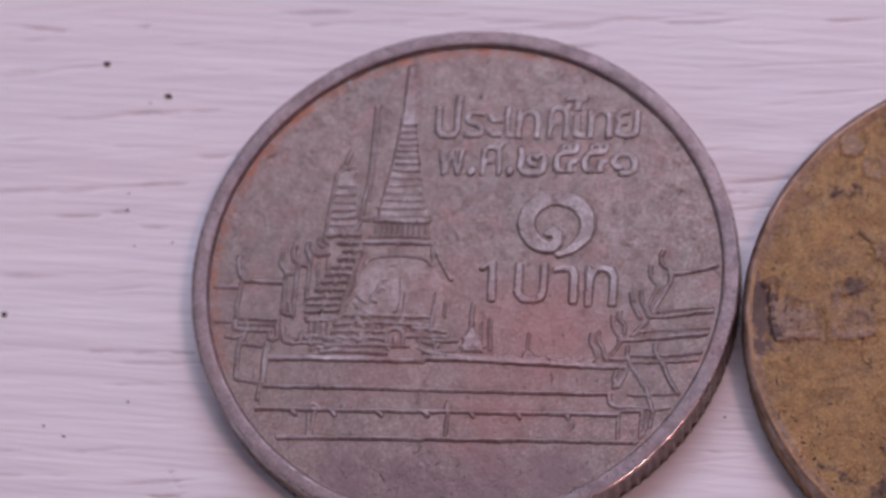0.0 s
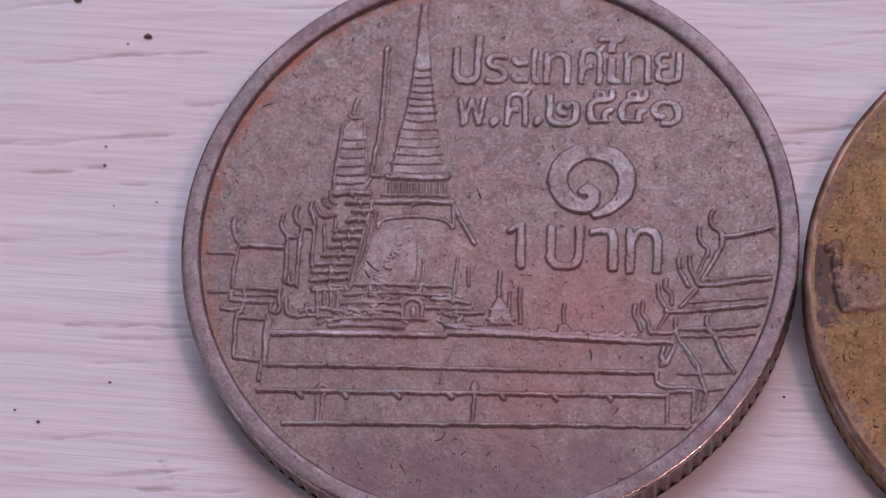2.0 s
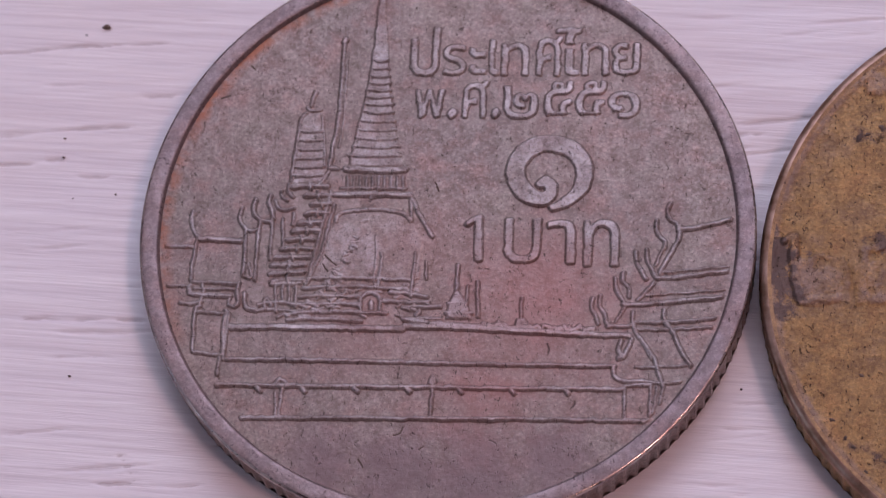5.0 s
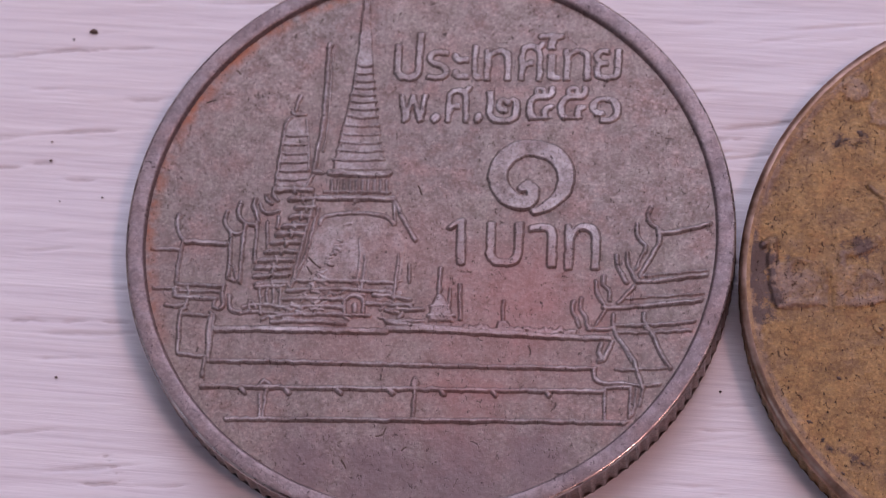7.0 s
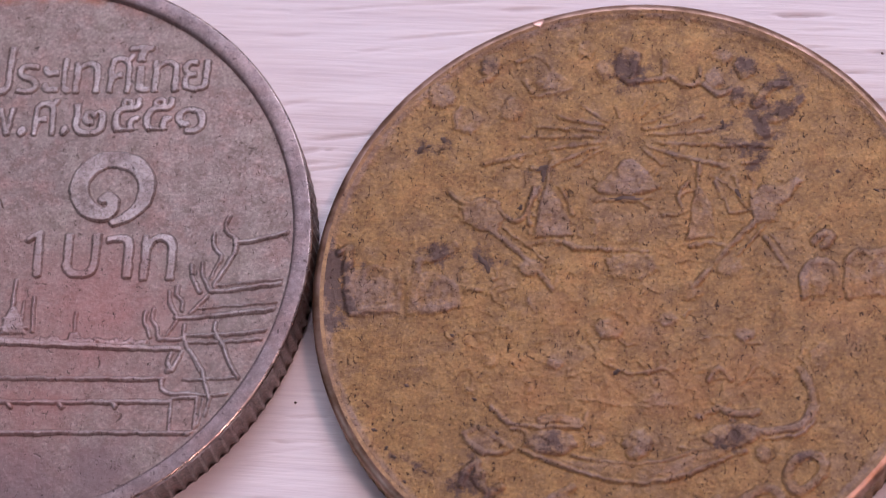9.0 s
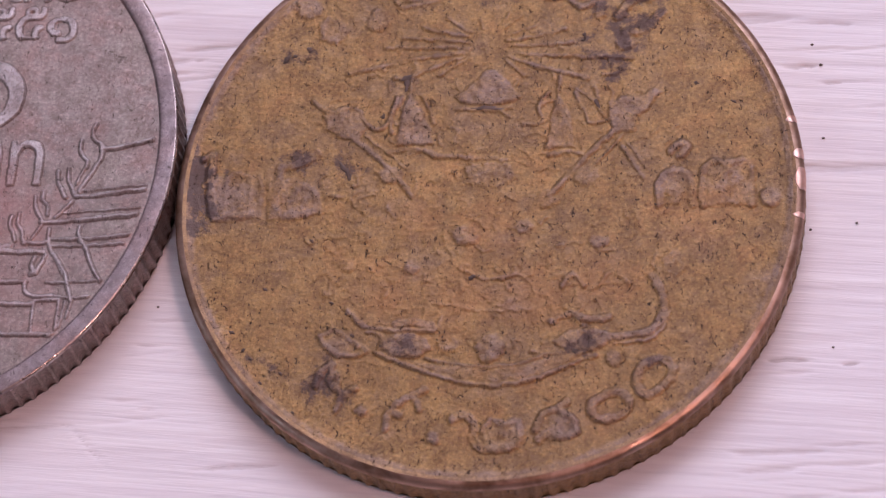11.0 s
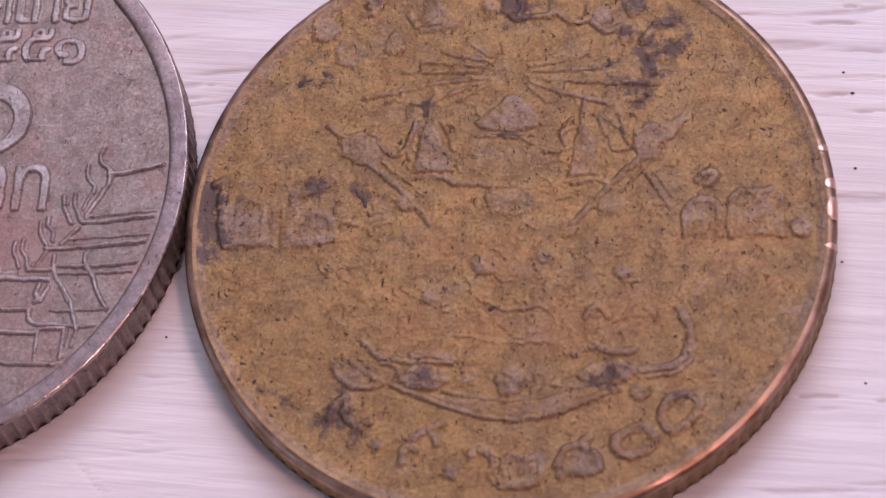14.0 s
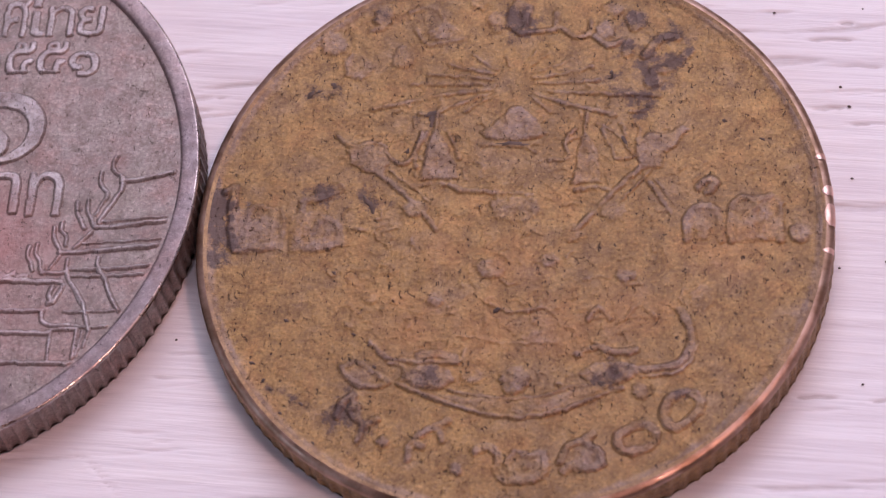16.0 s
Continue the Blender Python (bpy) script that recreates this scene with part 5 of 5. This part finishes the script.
plate(B, "full_stop", 0.12, (-1.37, -8.30), (-1.42, -8.46), (-1.53, -8.53), (-1.68, -8.47), (-1.82, -8.37), (-1.79, -8.20), (-1.69, -8.11), (-1.54, -8.09), (-1.38, -8.15))
line(B, "figure_two", 0.34, 0.12, (-1.01, -7.76), (-0.60, -7.62), (-0.33, -8.01), (-0.40, -8.44), (-0.13, -8.70))
line(B, "figure_two", 0.32, 0.12, (-0.07, -8.20), (0.16, -7.90), (0.57, -7.97), (0.51, -8.35))
line(B, "figure_two", 0.32, 0.12, (0.68, -7.98), (1.03, -7.90), (1.07, -8.55), (0.51, -8.76), (-0.07, -8.74))
plate(B, "figure_two", 0.07, (-0.13, -7.89), (1.07, -7.87), (1.15, -8.78), (-0.13, -8.79))
line(B, "figure_five", 0.34, 0.12, (1.55, -8.19), (1.79, -7.70), (2.25, -7.52), (2.49, -7.34))
line(B, "figure_five", 0.32, 0.12, (1.67, -8.51), (2.02, -8.33), (2.36, -8.47), (2.82, -8.30))
line(B, "figure_five", 0.3, 0.11, (2.37, -7.65), (2.77, -7.98), (2.82, -8.30))
plate(B, "figure_five", 0.075, (1.55, -8.00), (2.13, -7.65), (2.71, -7.79), (2.88, -8.36), (1.78, -8.60))
line(B, "figure_zero", 0.36, 0.13, (3.30, -7.37), (4.00, -7.04), (4.41, -7.28), (4.31, -7.73), (3.61, -7.93), (3.29, -7.68), (3.30, -7.37))
line(B, "figure_zero", 0.36, 0.13, (4.68, -6.65), (4.88, -6.21), (5.41, -6.01), (5.81, -6.31), (5.62, -6.79), (5.01, -7.15), (4.67, -6.84), (4.68, -6.65))
# worn letters along the top
plate(B, "worn_letter", 0.07, (-5.40, 6.96), (-5.55, 6.71), (-5.76, 6.63), (-6.01, 6.60), (-6.21, 6.73), (-6.34, 7.02), (-6.31, 7.29), (-6.05, 7.44), (-5.77, 7.42), (-5.54, 7.23))
plate(B, "worn_letter", 0.08, (-4.52, 6.11), (-4.74, 5.77), (-4.93, 5.61), (-5.26, 5.72), (-5.44, 5.80), (-5.53, 6.16), (-5.52, 6.45), (-5.30, 6.69), (-4.98, 6.66), (-4.72, 6.41))
plate(B, "worn_letter", 0.08, (-3.93, 8.02), (-4.04, 7.79), (-4.19, 7.65), (-4.41, 7.66), (-4.59, 7.84), (-4.62, 8.06), (-4.55, 8.31), (-4.41, 8.45), (-4.21, 8.37), (-4.02, 8.25))
plate(B, "worn_letter", 0.08, (-3.16, 6.41), (-3.27, 6.11), (-3.45, 6.02), (-3.71, 6.03), (-3.96, 6.18), (-3.98, 6.45), (-3.93, 6.67), (-3.74, 6.83), (-3.49, 6.89), (-3.22, 6.70))
plate(B, "worn_letter", 0.07, (-1.65, 7.29), (-1.85, 7.07), (-2.05, 6.99), (-2.44, 7.04), (-2.75, 7.17), (-2.87, 7.36), (-2.71, 7.57), (-2.41, 7.72), (-2.10, 7.68), (-1.78, 7.49))
plate(B, "worn_letter", 0.07, (-0.84, 8.44), (-0.94, 8.24), (-1.03, 8.11), (-1.22, 8.18), (-1.39, 8.28), (-1.39, 8.47), (-1.40, 8.69), (-1.23, 8.78), (-1.05, 8.79), (-0.87, 8.64))
plate(B, "worn_letter", 0.06, (-0.29, 7.65), (-0.37, 7.39), (-0.47, 7.22), (-0.63, 7.24), (-0.74, 7.40), (-0.85, 7.68), (-0.77, 7.91), (-0.63, 8.06), (-0.49, 8.04), (-0.34, 7.86))
plate(B, "worn_letter", 0.09, (0.59, 7.76), (0.55, 7.43), (0.33, 7.11), (0.06, 7.19), (-0.23, 7.40), (-0.28, 7.81), (-0.13, 8.20), (0.04, 8.48), (0.32, 8.39), (0.62, 8.17))
line(B, "worn_letter", 0.22, 0.08, (-4.54, 7.89), (-4.26, 8.20), (-4.11, 7.76), (-4.72, 7.47))
line(B, "worn_letter", 0.2, 0.08, (-3.41, 8.15), (-2.93, 8.34), (-2.46, 8.15), (-2.26, 7.76))
line(B, "worn_letter", 0.18, 0.07, (-3.20, 7.60), (-2.90, 6.98), (-2.43, 6.90), (-1.68, 7.08))
line(B, "worn_letter", 0.26, 0.09, (0.20, 7.19), (0.95, 7.20), (1.37, 7.28), (1.42, 7.87))
line(B, "worn_letter", 0.24, 0.1, (1.51, 7.33), (1.98, 6.98), (2.45, 7.01), (2.54, 7.48))
line(B, "worn_letter", 0.24, 0.1, (2.63, 6.94), (3.10, 6.54), (3.47, 6.68))
plate(B, "worn_letter", 0.09, (3.33, 7.12), (3.26, 6.85), (3.06, 6.73), (2.84, 6.83), (2.67, 7.02), (2.67, 7.26), (2.83, 7.48), (3.07, 7.56), (3.34, 7.36))
plate(B, "worn_letter", 0.09, (3.65, 7.91), (3.52, 7.73), (3.33, 7.60), (3.12, 7.68), (2.97, 7.83), (2.90, 8.07), (3.10, 8.17), (3.32, 8.28), (3.54, 8.12))
plate(B, "worn_letter", 0.09, (4.32, 7.44), (4.29, 7.20), (4.05, 7.01), (3.82, 7.05), (3.72, 7.36), (3.64, 7.62), (3.82, 7.88), (4.07, 7.92), (4.28, 7.73))
plate(B, "worn_letter", 0.09, (3.89, 6.41), (3.88, 6.17), (3.75, 6.11), (3.60, 6.06), (3.54, 6.29), (3.56, 6.57), (3.64, 6.79), (3.76, 6.83), (3.89, 6.62))
line(B, "worn_letter", 0.4, 0.09, (4.31, 6.12), (4.82, 6.73), (5.33, 6.75))
line(B, "worn_letter", 0.4, 0.09, (4.53, 5.48), (5.08, 5.61), (5.73, 6.20))
plate(B, "worn_letter", 0.07, (4.81, 5.10), (4.74, 4.94), (4.54, 4.85), (4.31, 4.88), (4.19, 5.05), (4.19, 5.21), (4.36, 5.35), (4.55, 5.39), (4.72, 5.28))
# grime pressed into the bronze
fleck(B, (-6.67, 5.00), (-6.49, 5.36))
fleck(B, (-6.44, 5.20), (-6.21, 5.29))
fleck(B, (-5.91, 5.59), (-5.80, 5.32))
fleck(B, (-2.84, 4.16), (-2.37, 4.29))
fleck(B, (-2.64, 3.73), (-2.56, 4.25))
fleck(B, (-4.68, 3.21), (-4.39, 2.99))
fleck(B, (-3.45, 2.73), (-3.32, 2.98))
fleck(B, (-0.68, 3.01), (0.70, 2.94))
fleck(B, (-4.84, 1.35), (-4.33, 0.70))
fleck(B, (-4.52, 1.06), (-4.38, 0.50))
fleck(B, (6.67, 3.61), (6.85, 3.45))
fleck(B, (3.42, 3.26), (3.74, 2.64))
fleck(B, (3.07, 5.25), (3.25, 5.34))
fleck(B, (-7.51, -5.42), (-7.30, -5.52))
fleck(B, (-6.53, -5.94), (-6.35, -6.07))
fleck(B, (-7.15, -6.24), (-6.99, -6.38))
fleck(B, (-7.13, -3.02), (-6.94, -3.16))
fleck(B, (-5.50, -6.56), (-5.15, -6.31))
fleck(B, (-5.03, -6.32), (-4.80, -5.94))
fleck(B, (-4.65, -7.10), (-4.42, -6.85))
fleck(B, (-3.93, -7.44), (-3.75, -7.51))
fleck(B, (5.12, -5.93), (5.35, -6.04))
fleck(B, (-4.30, -4.78), (-4.12, -4.85))
fleck(B, (-0.50, -2.88), (-0.26, -3.02))
fleck(B, (7.85, 2.85), (8.03, 2.71))
fleck(B, (2.44, -5.48), (3.08, -5.70))
fleck(B, (5.35, -0.68), (5.53, -0.82))
fleck(B, (-4.99, -3.63), (-4.81, -3.68))
fleck(B, (-5.67, -1.39), (-5.48, -1.54))
fleck(B, (-4.44, -3.99), (-4.38, -4.12))
fleck(B, (-0.58, -2.94), (-0.34, -3.08))
fleck(B, (0.01, 7.31), (0.48, 7.60))
fleck(B, (3.16, 5.61), (3.21, 5.34))
fleck(B, (-8.16, -4.51), (-7.91, -4.58))
fleck(B, (-7.70, -5.25), (-7.59, -5.05))
fleck(B, (-6.07, -7.24), (-5.94, -7.44))
# bright copper where the rim is chipped
chip((9.95, 0.98), (9.98, 0.62))
chip((10.04, 0.32), (10.08, -0.47))
chip((10.10, -1.27), (10.11, -1.47))
chip((9.85, 2.18), (9.88, 1.94))
chip((-2.94, 9.79), (-2.56, 9.85))
# cracks, specks and scratches of the painted wood
crack(0.1, (-19.82, 10.11), (-18.43, 10.05), (-17.29, 10.02))
crack(0.12, (-14.74, 10.40), (-14.39, 10.37), (-14.08, 10.52))
crack(0.08, (-8.17, 10.84), (-6.41, 11.00), (-4.44, 11.24))
crack(0.1, (5.13, 11.82), (7.07, 11.85), (9.41, 12.15))
crack(0.1, (11.97, 12.22), (14.46, 12.49))
crack(0.08, (5.96, 9.98), (7.89, 9.96))
crack(0.14, (24.04, 10.56), (24.98, 10.52), (26.23, 10.63))
crack(0.05, (6.80, -8.04), (7.22, -8.29), (8.06, -8.79), (8.72, -9.40), (9.50, -10.13))
crack(0.05, (-10.26, -7.72), (-9.69, -8.44), (-9.26, -9.14))
crack(0.14, (-14.15, -3.61), (-13.69, -3.48), (-12.35, -3.42), (-11.12, -3.31))
crack(0.1, (-11.02, -3.32), (-9.77, -3.33))
crack(0.14, (-14.32, 2.15), (-13.75, 2.34), (-13.55, 2.31))
crack(0.1, (-16.56, 1.95), (-15.38, 2.01), (-14.41, 2.14))
crack(0.12, (-13.63, 3.41), (-12.76, 3.55), (-11.88, 3.61), (-11.31, 3.76))
crack(0.11, (-13.21, 1.76), (-12.48, 1.74), (-11.86, 1.81))
crack(0.12, (-10.90, -9.05), (-10.06, -8.99), (-9.23, -8.96))
crack(0.09, (-9.04, -8.96), (-8.11, -8.93), (-7.20, -8.80))
crack(0.08, (-17.46, 6.05), (-15.68, 6.25), (-13.73, 6.59), (-11.77, 6.80))
crack(0.08, (-13.96, -7.67), (-12.86, -7.39), (-11.75, -7.25))
crack(0.08, (-13.28, -4.84), (-11.77, -4.69), (-10.62, -4.68))
crack(0.07, (-14.69, 5.04), (-13.21, 5.14))
crack(0.07, (-11.28, 4.88), (-9.92, 5.01))
crack(0.13, (28.94, 5.67), (29.80, 5.72), (30.41, 5.82))
crack(0.1, (29.59, 7.27), (30.56, 7.39), (31.63, 7.37))
crack(0.1, (28.70, 8.25), (29.77, 8.36), (30.67, 8.37))
crack(0.12, (29.90, 8.97), (30.17, 9.01), (30.41, 8.98))
crack(0.09, (30.55, 5.16), (31.16, 5.24))
crack(0.1, (29.42, -4.69), (30.09, -4.60), (31.10, -4.56))
crack(0.12, (31.82, -4.63), (32.48, -4.52))
crack(0.1, (9.14, -5.57), (10.33, -5.55), (11.67, -5.45))
crack(0.08, (9.46, -4.79), (10.53, -4.65), (11.27, -4.67))
crack(0.09, (7.43, -7.65), (8.87, -7.55), (10.22, -7.50))
crack(0.08, (9.82, -7.80), (10.27, -7.76))
crack(0.1, (9.54, 4.80), (10.10, 4.86))
crack(0.08, (-11.46, 4.79), (-9.98, 4.93))
speck((-12.84, 7.39), 0.13)
speck((-13.50, 7.04), 0.05)
speck((-12.13, -5.43), 0.05)
speck((-14.30, -6.99), 0.06)
speck((-13.64, 3.09), 0.045)
speck((-15.15, -6.64), 0.05)
speck((-11.57, 1.15), 0.04)
speck((-13.02, 0.91), 0.035)
speck((-13.57, 2.39), 0.06)
speck((-15.54, 8.64), 0.14)
speck((-12.75, 7.36), 0.07)
speck((-17.55, -2.28), 0.13)
speck((30.12, 6.54), 0.055)
speck((30.73, 3.16), 0.05)
speck((27.76, 9.25), 0.055)
speck((30.62, 9.58), 0.04)
speck((30.56, -0.10), 0.05)
speck((31.57, -4.08), 0.045)
speck((31.99, 0.23), 0.05)
speck((9.91, -4.23), 0.05)
speck((30.45, 5.82), 0.06)
# what is left of the finer crest: small worn bumps
rnd = random.Random(11)
for k in range(300):
    r, g = 6.6 * math.sqrt(rnd.random()), rnd.uniform(0, math.tau)
    at = Vector((r * math.cos(g) * 0.95, 0.2 + r * math.sin(g) * 0.88))
    d = Vector((math.cos(k * 2.4), math.sin(k * 2.4))) * rnd.uniform(0.06, 0.3)
    q = at + Vector((rnd.uniform(-0.12, 0.12), rnd.uniform(-0.12, 0.12)))
    line(B, "worn_relief", rnd.uniform(0.04, 0.15), rnd.uniform(0.03, 0.075), tuple(at - d), tuple(q), tuple(at + d))
# the crowded carving of the stair and the base of the stupa
for k in range(150):
    u, v = rnd.random(), rnd.random()
    at = Vector((-5.35 + 1.5 * v + 1.6 * u, -3.0 + 4.6 * v * u)) if k % 2 else Vector((rnd.uniform(-4.9, -0.4), rnd.uniform(-3.1, -1.7)))
    d = Vector((rnd.uniform(0.03, 0.12), rnd.uniform(-0.06, 0.06)))
    line(A, "worn_relief", rnd.uniform(0.06, 0.15), rnd.uniform(0.04, 0.13), tuple(at - d), tuple(at + d))
A.build()
B.build()
board_surface()
tagged(part("dirt_specks", specks, GRIME, smooth=70), "tiny dark dirt specks on painted wood", "dirt", kind="stuff")
